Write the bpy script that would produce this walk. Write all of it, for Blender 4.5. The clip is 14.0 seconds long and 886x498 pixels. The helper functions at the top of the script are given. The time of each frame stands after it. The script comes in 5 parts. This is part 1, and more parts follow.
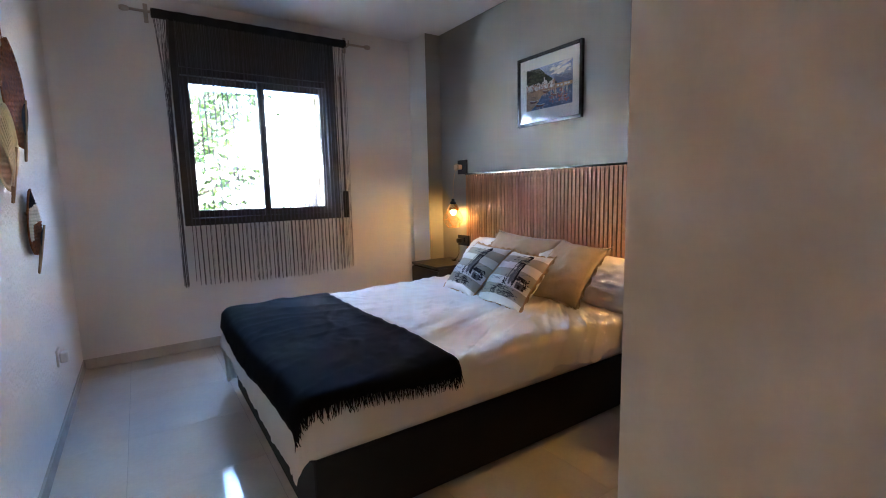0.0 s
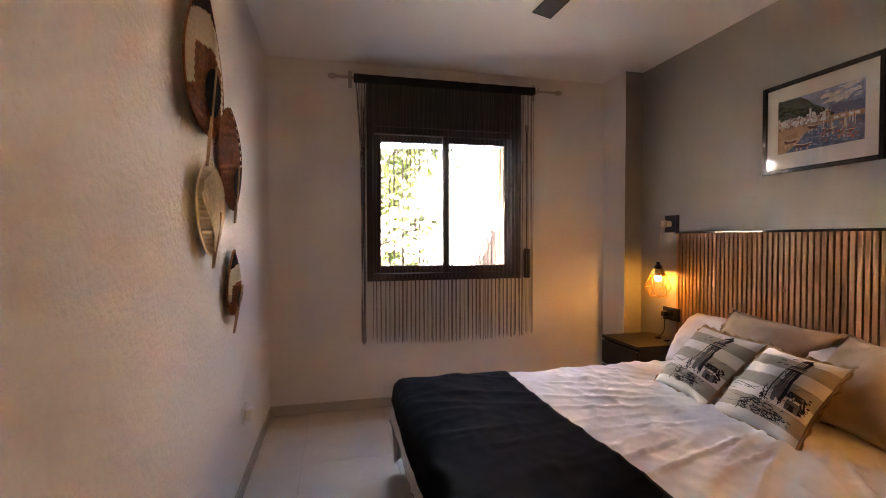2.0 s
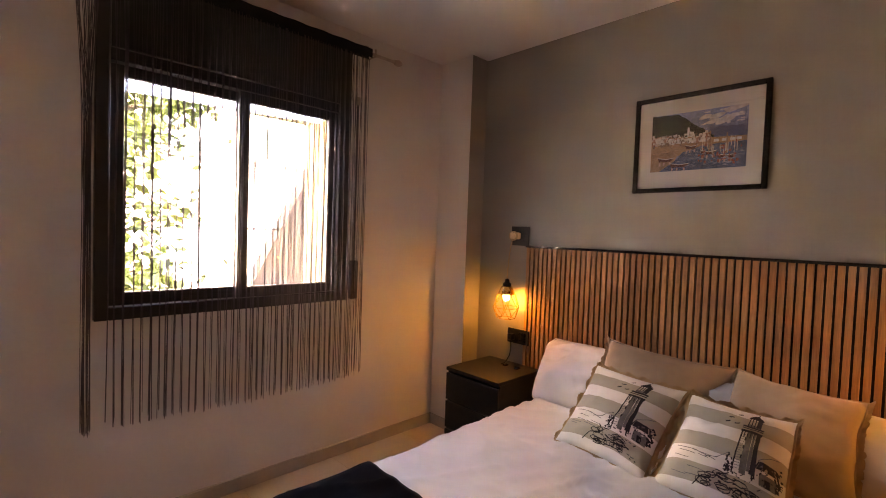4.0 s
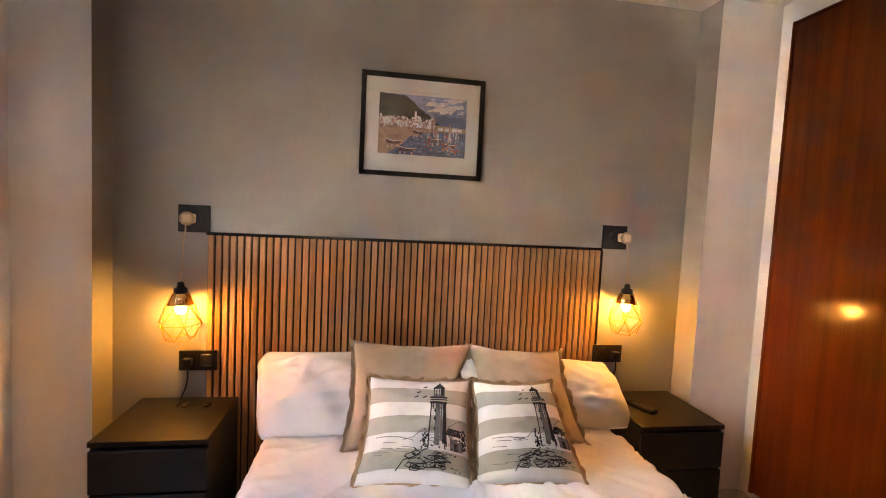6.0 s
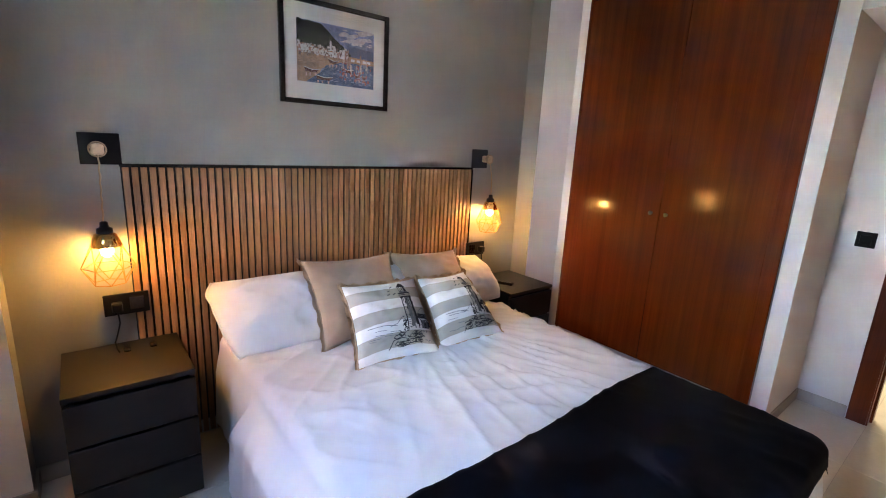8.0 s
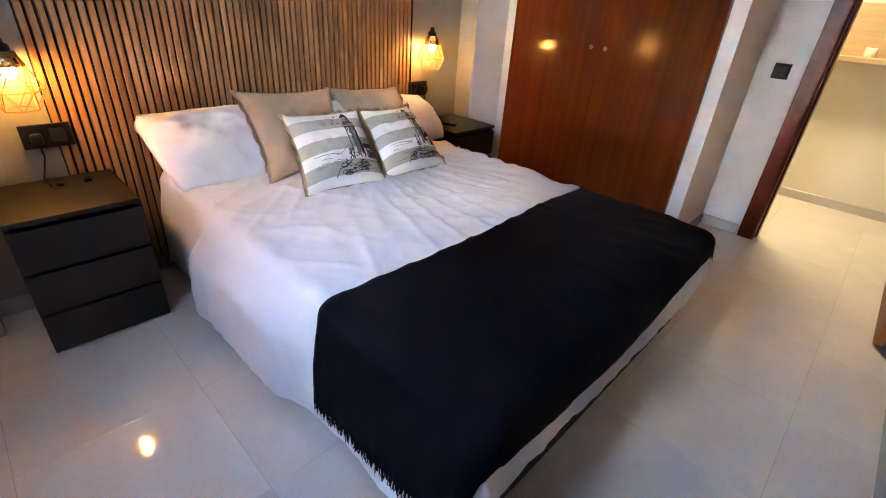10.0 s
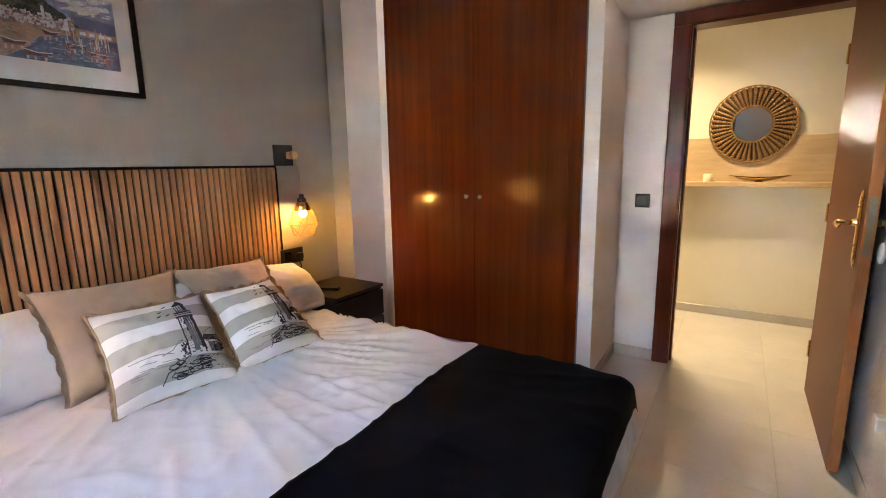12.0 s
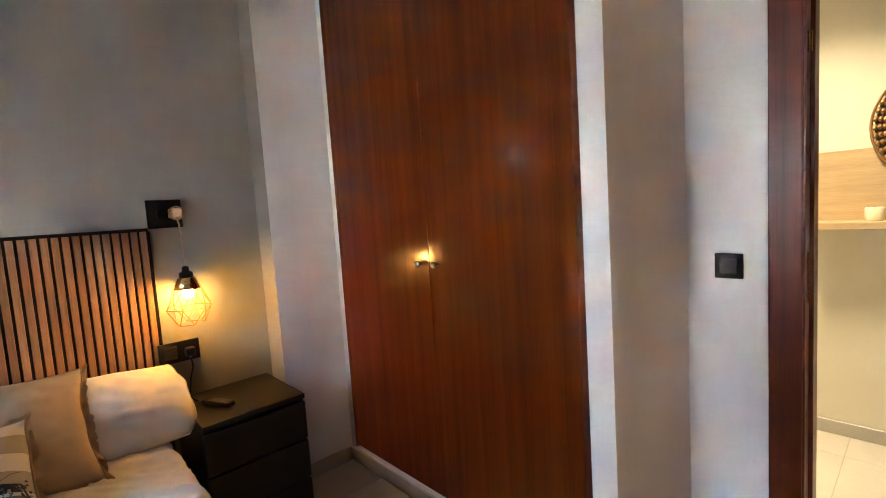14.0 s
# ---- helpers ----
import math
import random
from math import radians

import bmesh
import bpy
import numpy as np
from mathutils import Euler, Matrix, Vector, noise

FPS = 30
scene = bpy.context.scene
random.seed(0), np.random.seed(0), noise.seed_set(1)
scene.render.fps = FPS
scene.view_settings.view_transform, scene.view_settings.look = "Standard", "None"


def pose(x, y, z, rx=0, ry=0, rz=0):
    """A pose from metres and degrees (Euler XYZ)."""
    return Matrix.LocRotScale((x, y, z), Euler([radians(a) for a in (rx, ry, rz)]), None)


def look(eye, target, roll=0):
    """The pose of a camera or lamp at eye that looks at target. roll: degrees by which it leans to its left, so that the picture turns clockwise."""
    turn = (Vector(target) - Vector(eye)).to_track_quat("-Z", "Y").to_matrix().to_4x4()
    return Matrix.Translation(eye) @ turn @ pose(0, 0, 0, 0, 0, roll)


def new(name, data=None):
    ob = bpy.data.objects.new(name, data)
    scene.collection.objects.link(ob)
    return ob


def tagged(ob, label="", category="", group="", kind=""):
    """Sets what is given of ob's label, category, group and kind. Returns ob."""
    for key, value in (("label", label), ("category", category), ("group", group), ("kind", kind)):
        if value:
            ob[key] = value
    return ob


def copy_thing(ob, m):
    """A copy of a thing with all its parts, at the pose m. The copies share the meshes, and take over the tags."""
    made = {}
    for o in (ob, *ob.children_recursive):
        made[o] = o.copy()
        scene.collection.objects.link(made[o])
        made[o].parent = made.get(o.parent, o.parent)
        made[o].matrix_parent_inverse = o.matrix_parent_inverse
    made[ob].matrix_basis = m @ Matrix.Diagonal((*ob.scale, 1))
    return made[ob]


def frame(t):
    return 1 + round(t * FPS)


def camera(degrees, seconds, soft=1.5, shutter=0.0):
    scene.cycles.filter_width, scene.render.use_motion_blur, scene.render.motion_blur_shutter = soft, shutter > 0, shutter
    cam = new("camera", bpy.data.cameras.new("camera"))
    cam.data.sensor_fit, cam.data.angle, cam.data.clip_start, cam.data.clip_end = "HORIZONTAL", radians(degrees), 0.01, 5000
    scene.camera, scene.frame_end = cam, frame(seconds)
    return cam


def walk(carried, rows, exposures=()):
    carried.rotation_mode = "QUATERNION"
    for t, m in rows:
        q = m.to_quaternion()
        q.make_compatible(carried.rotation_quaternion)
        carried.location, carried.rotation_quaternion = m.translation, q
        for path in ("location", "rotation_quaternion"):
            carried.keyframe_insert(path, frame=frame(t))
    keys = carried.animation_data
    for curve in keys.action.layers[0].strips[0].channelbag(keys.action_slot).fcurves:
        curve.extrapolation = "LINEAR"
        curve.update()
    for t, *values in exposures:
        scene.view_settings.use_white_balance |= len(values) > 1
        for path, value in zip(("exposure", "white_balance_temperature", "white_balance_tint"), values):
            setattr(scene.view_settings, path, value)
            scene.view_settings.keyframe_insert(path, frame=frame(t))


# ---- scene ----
cam = camera(88.4, 14.0, soft=1.0)
PATH = [
    (0, (0.405, -0.187, 1.163), (1.501, 1.466, 0.905), -1.3),
    (0.5, (0.413, -0.072, 1.185), (1.353, 1.668, 0.886), -0.5),
    (1, (0.466, 0.059, 1.202), (1.201, 1.895, 0.907), 0.1),
    (1.5, (0.454, 0.135, 1.231), (0.959, 2.066, 1.098), -0.3),
    (2, (0.456, 0.279, 1.255), (0.915, 2.225, 1.207), -0.1),
    (2.2, (0.442, 0.37, 1.246), (0.97, 2.299, 1.196), -0.2),
    (4.3, (0.41, 1.432, 1.363), (1.96, 2.694, 1.304), 2.3),
    (4.5, (0.45, 1.507, 1.364), (2.097, 2.64, 1.314), 2.3),
    (5, (0.516, 1.74, 1.393), (2.329, 2.582, 1.347), 2.0),
    (5.5, (0.545, 2.047, 1.404), (2.537, 2.216, 1.346), 2.1),
    (6, (0.6, 2.269, 1.403), (2.569, 1.947, 1.272), 2.8),
    (6.5, (0.646, 2.486, 1.455), (2.518, 1.807, 1.272), 2.6),
    (7, (0.649, 2.736, 1.479), (2.382, 1.759, 1.276), 2.8),
    (7.5, (0.593, 3.005, 1.477), (2.222, 1.872, 1.226), 2.2),
    (8, (0.526, 3.109, 1.441), (2.04, 1.883, 0.988), 3.0),
    (8.5, (0.431, 3.166, 1.379), (1.898, 2.024, 0.64), 3.0),
    (8.7, (0.417, 3.197, 1.369), (1.851, 2.066, 0.553), 3.2),
    (10.8, (0.421, 3.198, 1.256), (1.368, 1.719, 0.3), 1.0),
    (11, (0.459, 3.17, 1.255), (1.345, 1.604, 0.382), 0.5),
    (11.5, (0.47, 3.0, 1.269), (1.393, 1.334, 0.657), 1.0),
    (12, (0.493, 2.821, 1.28), (1.562, 1.17, 0.918), -1.0),
    (12.5, (0.469, 2.525, 1.289), (1.757, 1.013, 1.056), -2.6),
    (13, (0.529, 2.273, 1.3), (1.998, 0.93, 1.11), -3.6),
    (13.5, (0.463, 1.862, 1.276), (2.021, 0.615, 1.143), -3.7),
    (14, (0.522, 1.497, 1.296), (1.984, 0.144, 1.122), -3.7),
]
walk(cam, [(t, look(eye, target, roll)) for t, eye, target, roll in PATH],
     [(0.0, 6.85, 5400, 6), (0.5, 6.9, 6300, 12), (1.0, 6.5, 7200, 18), (1.5, 6.5, 7900, 21), (2.2, 6.4, 8900, 26), (4.5, 6.3, 10300, 34), (5.0, 6.3, 10600, 35), (5.5, 6.8, 10300, 33), (6.0, 7.1, 8700, 23), (6.5, 7.1, 7200, 17), (7.0, 7.1, 6600, 12), (7.5, 7.05, 6200, 11), (8.0, 6.95, 5900, 11), (8.5, 6.95, 5700, 12), (11.0, 6.9, 6900, 16), (11.5, 6.7, 6900, 17), (12.0, 6.8, 6700, 15), (12.5, 6.9, 6300, 11), (13.0, 6.85, 6200, 10), (13.5, 6.95, 6200, 9), (14.0, 6.9, 6200, 10)])

# ---- light ----
SUN_EL, SUN_AZ = 40, 190
world = bpy.data.worlds.new("sky")
scene.world = world
world.use_nodes = True
sky = world.node_tree.nodes.new("ShaderNodeTexSky")
sky.sky_type, sky.sun_disc = "NISHITA", False
sky.sun_elevation, sky.sun_rotation = radians(SUN_EL), radians(SUN_AZ)
world.node_tree.links.new(sky.outputs[0], world.node_tree.nodes["Background"].inputs[0])
world.node_tree.nodes["Background"].inputs[1].default_value = 0.13
sun = new("sun", bpy.data.lights.new("sun", "SUN"))
sun.data.energy, sun.data.angle, sun.data.color = 5.0, radians(0.5), (1.0, 0.95, 0.86)
SDIR = Vector((math.sin(radians(SUN_AZ)) * math.cos(radians(SUN_EL)), math.cos(radians(SUN_AZ)) * math.cos(radians(SUN_EL)), math.sin(radians(SUN_EL))))
sun.matrix_world = look(SDIR * 50, (0, 0, 0))
BULB, HALL = 3.8, 0.25
window_sky = new("window_skylight", bpy.data.lights.new("window_skylight", "AREA"))
window_sky.data.shape, window_sky.data.size, window_sky.data.size_y, window_sky.data.energy, window_sky.data.color = "RECTANGLE", 1.0, 0.16, 0.15, (0.30, 0.54, 1.0)
window_sky.data.spread = radians(150)
window_sky.matrix_world = look((1.26, 3.80, 2.03), (1.05, 2.6, 0.9))
hall_lamp = new("hall_light", bpy.data.lights.new("hall_light", "AREA"))
hall_lamp.data.shape, hall_lamp.data.size, hall_lamp.data.energy, hall_lamp.data.color = "DISK", 0.3, HALL, (1.0, 0.80, 0.48)
hall_lamp.data.spread = radians(128)
hall_lamp.matrix_world = look((0.95, -0.78, 2.36), (0.95, -0.78, 0))


# ---- materials ----
def material(name, color, rough=0.5, metal=0.0, vary=0.12, scale=6.0, grain=120.0, bump=0.1, stretch=(1, 1, 1), coat=0.0, coat_rough=0.1, spec=0.5, sheen=0.0, per_object=0.0, space="Object", detail_depth=0.002, dark=None):
    """Base colour varied at two scales, with fine relief; dark: a second colour of the broad variation."""
    m = bpy.data.materials.new(name)
    m.use_nodes = True
    nt = m.node_tree
    b = nt.nodes["Principled BSDF"]
    N, L = nt.nodes.new, nt.links.new
    b.inputs["Roughness"].default_value, b.inputs["Metallic"].default_value = rough, metal
    b.inputs["Coat Weight"].default_value, b.inputs["Coat Roughness"].default_value = coat, coat_rough
    b.inputs["Specular IOR Level"].default_value, b.inputs["Sheen Weight"].default_value = spec, sheen
    co = N("ShaderNodeTexCoord")
    mp = N("ShaderNodeMapping")
    mp.inputs["Scale"].default_value = stretch
    L(co.outputs[space], mp.inputs["Vector"])
    vec = mp.outputs[0]
    if per_object:
        info = N("ShaderNodeObjectInfo")
        off = N("ShaderNodeVectorMath")
        off.operation = "MULTIPLY_ADD"
        off.inputs[1].default_value = (9.1, 9.1, 9.1)
        L(info.outputs["Random"], off.inputs[0])
        L(vec, off.inputs[2])
        vec = off.outputs[0]
    n1, n2 = N("ShaderNodeTexNoise"), N("ShaderNodeTexNoise")
    n1.inputs["Scale"].default_value, n1.inputs["Detail"].default_value = scale, 4
    n2.inputs["Scale"].default_value, n2.inputs["Detail"].default_value = grain, 5
    L(vec, n1.inputs["Vector"])
    L(vec, n2.inputs["Vector"])
    add = N("ShaderNodeMath")
    add.operation = "MULTIPLY_ADD"
    add.inputs[1].default_value = 0.4
    L(n2.outputs["Fac"], add.inputs[0])
    mul = N("ShaderNodeMath")
    mul.operation = "MULTIPLY"
    mul.inputs[1].default_value = 0.6
    L(n1.outputs["Fac"], mul.inputs[0])
    L(mul.outputs[0], add.inputs[2])
    ramp = N("ShaderNodeValToRGB")
    lo = dark or tuple(c * (1 - vary * 1.5) for c in color)
    hi = tuple(min(1, c * (1 + vary)) for c in color)
    ramp.color_ramp.elements[0].color, ramp.color_ramp.elements[1].color = (*lo, 1), (*hi, 1)
    ramp.color_ramp.elements[0].position, ramp.color_ramp.elements[1].position = 0.3, 0.7
    L(add.outputs[0], ramp.inputs[0])
    col = ramp.outputs[0]
    if per_object:
        hsv = N("ShaderNodeHueSaturation")
        mr = N("ShaderNodeMapRange")
        mr.inputs[3].default_value, mr.inputs[4].default_value = 1 - per_object, 1 + per_object
        L(info.outputs["Random"], mr.inputs[0])
        L(mr.outputs[0], hsv.inputs["Value"])
        L(col, hsv.inputs["Color"])
        col = hsv.outputs[0]
    L(col, b.inputs["Base Color"])
    rr = N("ShaderNodeMapRange")
    rr.inputs[3].default_value, rr.inputs[4].default_value = rough * 0.85, min(1, rough * 1.15)
    L(n1.outputs["Fac"], rr.inputs[0])
    L(rr.outputs[0], b.inputs["Roughness"])
    if bump:
        bp = N("ShaderNodeBump")
        bp.inputs["Strength"].default_value, bp.inputs["Distance"].default_value = bump, detail_depth
        L(n2.outputs["Fac"], bp.inputs["Height"])
        L(bp.outputs[0], b.inputs["Normal"])
    return m


def glowing(name, color, strength):
    m = bpy.data.materials.new(name)
    m.use_nodes = True
    b = m.node_tree.nodes["Principled BSDF"]
    b.inputs["Base Color"].default_value = (*color, 1)
    b.inputs["Emission Color"].default_value, b.inputs["Emission Strength"].default_value = (*color, 1), strength
    return m


def glass(name, tint=(1, 1, 1), rough=0.0):
    m = bpy.data.materials.new(name)
    m.use_nodes = True
    b = m.node_tree.nodes["Principled BSDF"]
    b.inputs["Base Color"].default_value, b.inputs["Transmission Weight"].default_value = (*tint, 1), 1.0
    b.inputs["Roughness"].default_value, b.inputs["IOR"].default_value = rough, 1.45
    return m


WHITE = material("white_wall_paint", (0.78, 0.76, 0.74), 0.75, vary=0.03, scale=1.5, grain=70, bump=0.25, detail_depth=0.003)
PLASTER = material("rough_white_plaster", (0.74, 0.71, 0.67), 0.85, vary=0.05, scale=2, grain=48, bump=1.0, detail_depth=0.009)

def pitted(m, scale, depth):
    """Adds the small scattered pits of hand-thrown plaster to a material's relief."""
    nt = m.node_tree
    b = nt.nodes["Principled BSDF"]
    co, vo, mr, bp = (nt.nodes.new("ShaderNode" + k) for k in ("TexCoord", "TexVoronoi", "MapRange", "Bump"))
    vo.inputs["Scale"].default_value, vo.inputs["Randomness"].default_value = scale, 1.0
    mr.inputs[1].default_value, mr.inputs[2].default_value = 0.02, 0.22
    bp.inputs["Strength"].default_value, bp.inputs["Distance"].default_value = 1.0, depth
    old = b.inputs["Normal"].links[0].from_socket
    nt.links.new(co.outputs["Object"], vo.inputs["Vector"])
    nt.links.new(vo.outputs["Distance"], mr.inputs[0])
    nt.links.new(mr.outputs[0], bp.inputs["Height"])
    nt.links.new(old, bp.inputs["Normal"])
    nt.links.new(bp.outputs[0], b.inputs["Normal"])


pitted(PLASTER, 55, 0.0011)
GREY = material("grey_wall_paint", (0.262, 0.250, 0.217), 0.7, vary=0.03, scale=2, grain=80, bump=0.2, detail_depth=0.003)
CEIL = material("ceiling_paint", (0.8, 0.79, 0.78), 0.8, vary=0.02, scale=2, grain=60, bump=0.1)
CREAM = material("cream_hall_paint", (0.70, 0.655, 0.54), 0.7, vary=0.03, scale=2, grain=80, bump=0.15)
TILE = material("polished_porcelain", (0.70, 0.65, 0.565), 0.07, vary=0.06, scale=5, grain=60, bump=0.01, per_object=0.03, spec=0.6)
GROUT = material("grout", (0.46, 0.425, 0.37), 0.8, vary=0.1)
SKIRT = material("beige_skirting_tile", (0.5, 0.47, 0.42), 0.25, vary=0.06, scale=8, grain=60, bump=0.02)
MAHOG = material("varnished_mahogany", (0.125, 0.022, 0.0032), 0.13, vary=0.2, scale=3.0, grain=40, bump=0.012, stretch=(9, 9, 0.12), coat=0.0, spec=0.45, dark=(0.075, 0.012, 0.0018))
TRIMWOOD = material("satin_mahogany_trim", (0.13, 0.022, 0.004), 0.38, vary=0.2, scale=3.0, grain=40, bump=0.012, stretch=(9, 9, 0.12), spec=0.25, dark=(0.058, 0.0095, 0.002))
DOORWOOD = material("varnished_door_wood", (0.17, 0.040, 0.0095), 0.5, spec=0.25, vary=0.25, scale=3.0, grain=26, bump=0.03, stretch=(7, 7, 0.35), coat=0.1, coat_rough=0.35, dark=(0.095, 0.022, 0.006))
EDGEWOOD = material("door_edge_wood", (0.46, 0.17, 0.05), 0.4, vary=0.2, scale=3.0, grain=30, bump=0.03, stretch=(7, 7, 0.4), coat=0.4)
OAK = material("oak_slat", (0.33, 0.17, 0.074), 0.6, vary=0.3, scale=4.0, grain=35, bump=0.15, stretch=(9, 9, 0.5), per_object=0.16, dark=(0.18, 0.09, 0.037))
SHELFOAK = material("light_oak_shelf", (0.50, 0.36, 0.20), 0.45, vary=0.14, scale=4.0, grain=30, bump=0.05, stretch=(0.6, 8, 8))
FELT = material("black_felt", (0.012, 0.011, 0.011), 0.95, vary=0.2, grain=300)
BLACKWOOD = material("black_brown_stained_ash", (0.010, 0.0085, 0.008), 0.42, vary=0.4, scale=3, grain=60, bump=0.15, stretch=(6, 1, 6), spec=0.45)
BASEBLK = material("black_bed_base_fabric", (0.007, 0.006, 0.007), 0.9, vary=0.2, grain=300, bump=0.3)
COTTON = material("white_cotton", (0.73, 0.71, 0.69), 0.85, vary=0.025, scale=8, grain=500, bump=0.12, sheen=0.15, detail_depth=0.0008)
THROW = material("navy_black_throw", (0.0042, 0.0046, 0.007), 0.95, vary=0.3, scale=10, grain=400, bump=0.4, spec=0.08, detail_depth=0.001)
LINEN = material("beige_linen", (0.40, 0.30, 0.20), 0.9, vary=0.08, scale=20, grain=600, bump=0.35, sheen=0.2, detail_depth=0.001)
PIPING = material("tan_cotton_piping", (0.44, 0.30, 0.17), 0.9, vary=0.1, grain=500, bump=0.3)
INK = material("black_print_ink", (0.018, 0.018, 0.02), 0.9, vary=0.3, grain=200, bump=0)
INKGREY = material("grey_print_ink", (0.17, 0.17, 0.17), 0.9, vary=0.3, grain=150, bump=0)
PRINTW = material("white_print_cloth", (0.74, 0.72, 0.67), 0.9, vary=0.03, grain=500, bump=0.2)
PRINTG = material("grey_print_stripe", (0.40, 0.37, 0.295), 0.9, vary=0.05, grain=500, bump=0.2)
BLKPLAST = material("black_plastic", (0.006, 0.006, 0.007), 0.45, vary=0.15, grain=200, bump=0.03, spec=0.25)
WHTPLAST = material("white_plastic", (0.74, 0.72, 0.68), 0.35, vary=0.03, bump=0.02)
PALEWOOD = material("pale_beech", (0.62, 0.45, 0.27), 0.5, vary=0.12, scale=10, grain=80, stretch=(1, 6, 6))
ROPE = material("hemp_cord", (0.40, 0.29, 0.17), 0.9, vary=0.2, grain=600, bump=0.4)
GOLDWIRE = material("gold_wire", (0.36, 0.20, 0.045), 0.5, metal=1.0, vary=0.08, bump=0)
BRASS = material("polished_brass", (0.78, 0.52, 0.2), 0.16, metal=1.0, vary=0.08, scale=20, bump=0.01)
STEEL = material("brushed_steel", (0.28, 0.25, 0.21), 0.35, metal=1.0, vary=0.1, bump=0.02)
BRONZE = material("dark_bronze_aluminium", (0.032, 0.024, 0.019), 0.42, vary=0.12, scale=5, grain=150, bump=0.03, spec=0.5)
STRING = material("charcoal_string", (0.085, 0.072, 0.076), 0.8, vary=0.25, scale=12, grain=200, bump=0)
POLE = material("grey_beige_pole", (0.42, 0.36, 0.31), 0.45, vary=0.08)
FRAMEBLK = material("black_picture_frame", (0.014, 0.012, 0.012), 0.25, vary=0.2, bump=0.02)
MAT = material("cream_passepartout", (0.80, 0.78, 0.72), 0.9, vary=0.02, grain=300, bump=0.05)
MIRROR = material("mirror_silver", (0.86, 0.86, 0.86), 0.015, metal=1.0, vary=0.01, bump=0)
BURST = material("bronze_gilt_bead", (0.34, 0.195, 0.075), 0.40, metal=0.6, vary=0.4, scale=30, grain=160, bump=0.5, detail_depth=0.004)
WALNUT = material("dark_walnut_backing", (0.06, 0.032, 0.014), 0.6, vary=0.3, scale=20, grain=80)
RUSH_B = material("russet_woven_rush", (0.30, 0.095, 0.022), 0.75, vary=0.5, scale=60, grain=200, bump=0.8, spec=0.15, detail_depth=0.004)
RUSH_K = material("black_woven_rush", (0.018, 0.015, 0.013), 0.85, spec=0.08, vary=0.3, scale=60, grain=200, bump=0.7, detail_depth=0.004)
RUSH_P = material("pale_woven_rush", (0.74, 0.63, 0.45), 0.85, spec=0.2, vary=0.12, scale=60, grain=200, bump=0.4, detail_depth=0.002)
CANE = material("cane_stem", (0.34, 0.22, 0.11), 0.6, vary=0.2, grain=150)
GLASS = glass("window_glass")
PICGLASS = glass("picture_glass")
BULBGLOW = glowing("warm_bulb", (1.0, 0.48, 0.10), BULB)
FACADE = material("sunlit_render", (0.84, 0.81, 0.76), 0.9, vary=0.05, scale=0.6, grain=30, bump=0.2)
# cream render of the reveal, its shade mixed into a darker base colour
REVEAL = material("shaded_cream_render", (0.36, 0.28, 0.14), 0.9, vary=0.15, scale=3, grain=40, bump=0.4)
PIPEBLUE = material("pale_blue_downpipe", (0.16, 0.22, 0.30), 0.5, vary=0.1)
# render darkened in its base colour to stand for shade on the wall outside
SHADEWALL = material("shade_dark_render", (0.085, 0.066, 0.056), 0.9, vary=0.15, scale=1.5, grain=30, bump=0.3)
ROOFTILE = material("clay_roof", (0.42, 0.20, 0.11), 0.85, vary=0.2, scale=3)
SHUTTER = material("blue_grey_window", (0.16, 0.22, 0.30), 0.3, vary=0.1)
GROUND = material("pale_paving", (0.34, 0.31, 0.27), 0.9, vary=0.15, scale=0.8, grain=20)
BARK = material("bark", (0.11, 0.08, 0.055), 0.9, vary=0.3, grain=40, bump=0.6)
LEAF = material("leaf", (0.085, 0.125, 0.022), 0.6, vary=0.35, scale=3, grain=20, bump=0)
CANDLE = material("candle_wax", (0.74, 0.66, 0.48), 0.5, vary=0.04)
FANWOOD = material("dark_fan_blade", (0.014, 0.010, 0.008), 0.5, vary=0.2, stretch=(1, 6, 6))


# ---- builders ----
ROOT = {}


def thing(name, loc, label, category, group="", kind=""):
    ob = new(name)
    ob.location = loc
    ob.empty_display_size = 0.05
    ROOT[ob.name] = Vector(loc)
    return tagged(ob, label, category, group, kind)


def part(name, bm, mat, parent=None, label="", smooth=False, kind=""):
    """Links a bmesh, in world coordinates, as one mesh under a thing or a part."""
    off = ROOT.get(parent.name, Vector()) if parent else Vector()
    bmesh.ops.translate(bm, vec=-off, verts=bm.verts)
    me = bpy.data.meshes.new(name)
    bm.normal_update()
    bm.to_mesh(me)
    bm.free()
    for m in (mat if isinstance(mat, (list, tuple)) else [mat]):
        me.materials.append(m)
    if smooth:
        for p in me.polygons:
            p.use_smooth = True
    ob = new(name, me)
    if parent:
        ob.parent = parent
        ROOT[ob.name] = off
    return tagged(ob, label, kind=kind)


def box(bm, x0, x1, y0, y1, z0, z1, bevel=0.0, seg=1):
    r = bmesh.ops.create_cube(bm, size=1.0, matrix=Matrix.Translation(((x0 + x1) / 2, (y0 + y1) / 2, (z0 + z1) / 2)) @ Matrix.Diagonal((x1 - x0, y1 - y0, z1 - z0, 1)))
    if bevel:
        es = {e for v in r["verts"] for e in v.link_edges}
        bmesh.ops.bevel(bm, geom=list(es), offset=bevel, segments=seg, affect="EDGES", profile=0.5)
    return bm


def boxes(*args, bevel=0.0, seg=1):
    bm = bmesh.new()
    for a in args:
        box(bm, *a, bevel=bevel, seg=seg)
    return bm


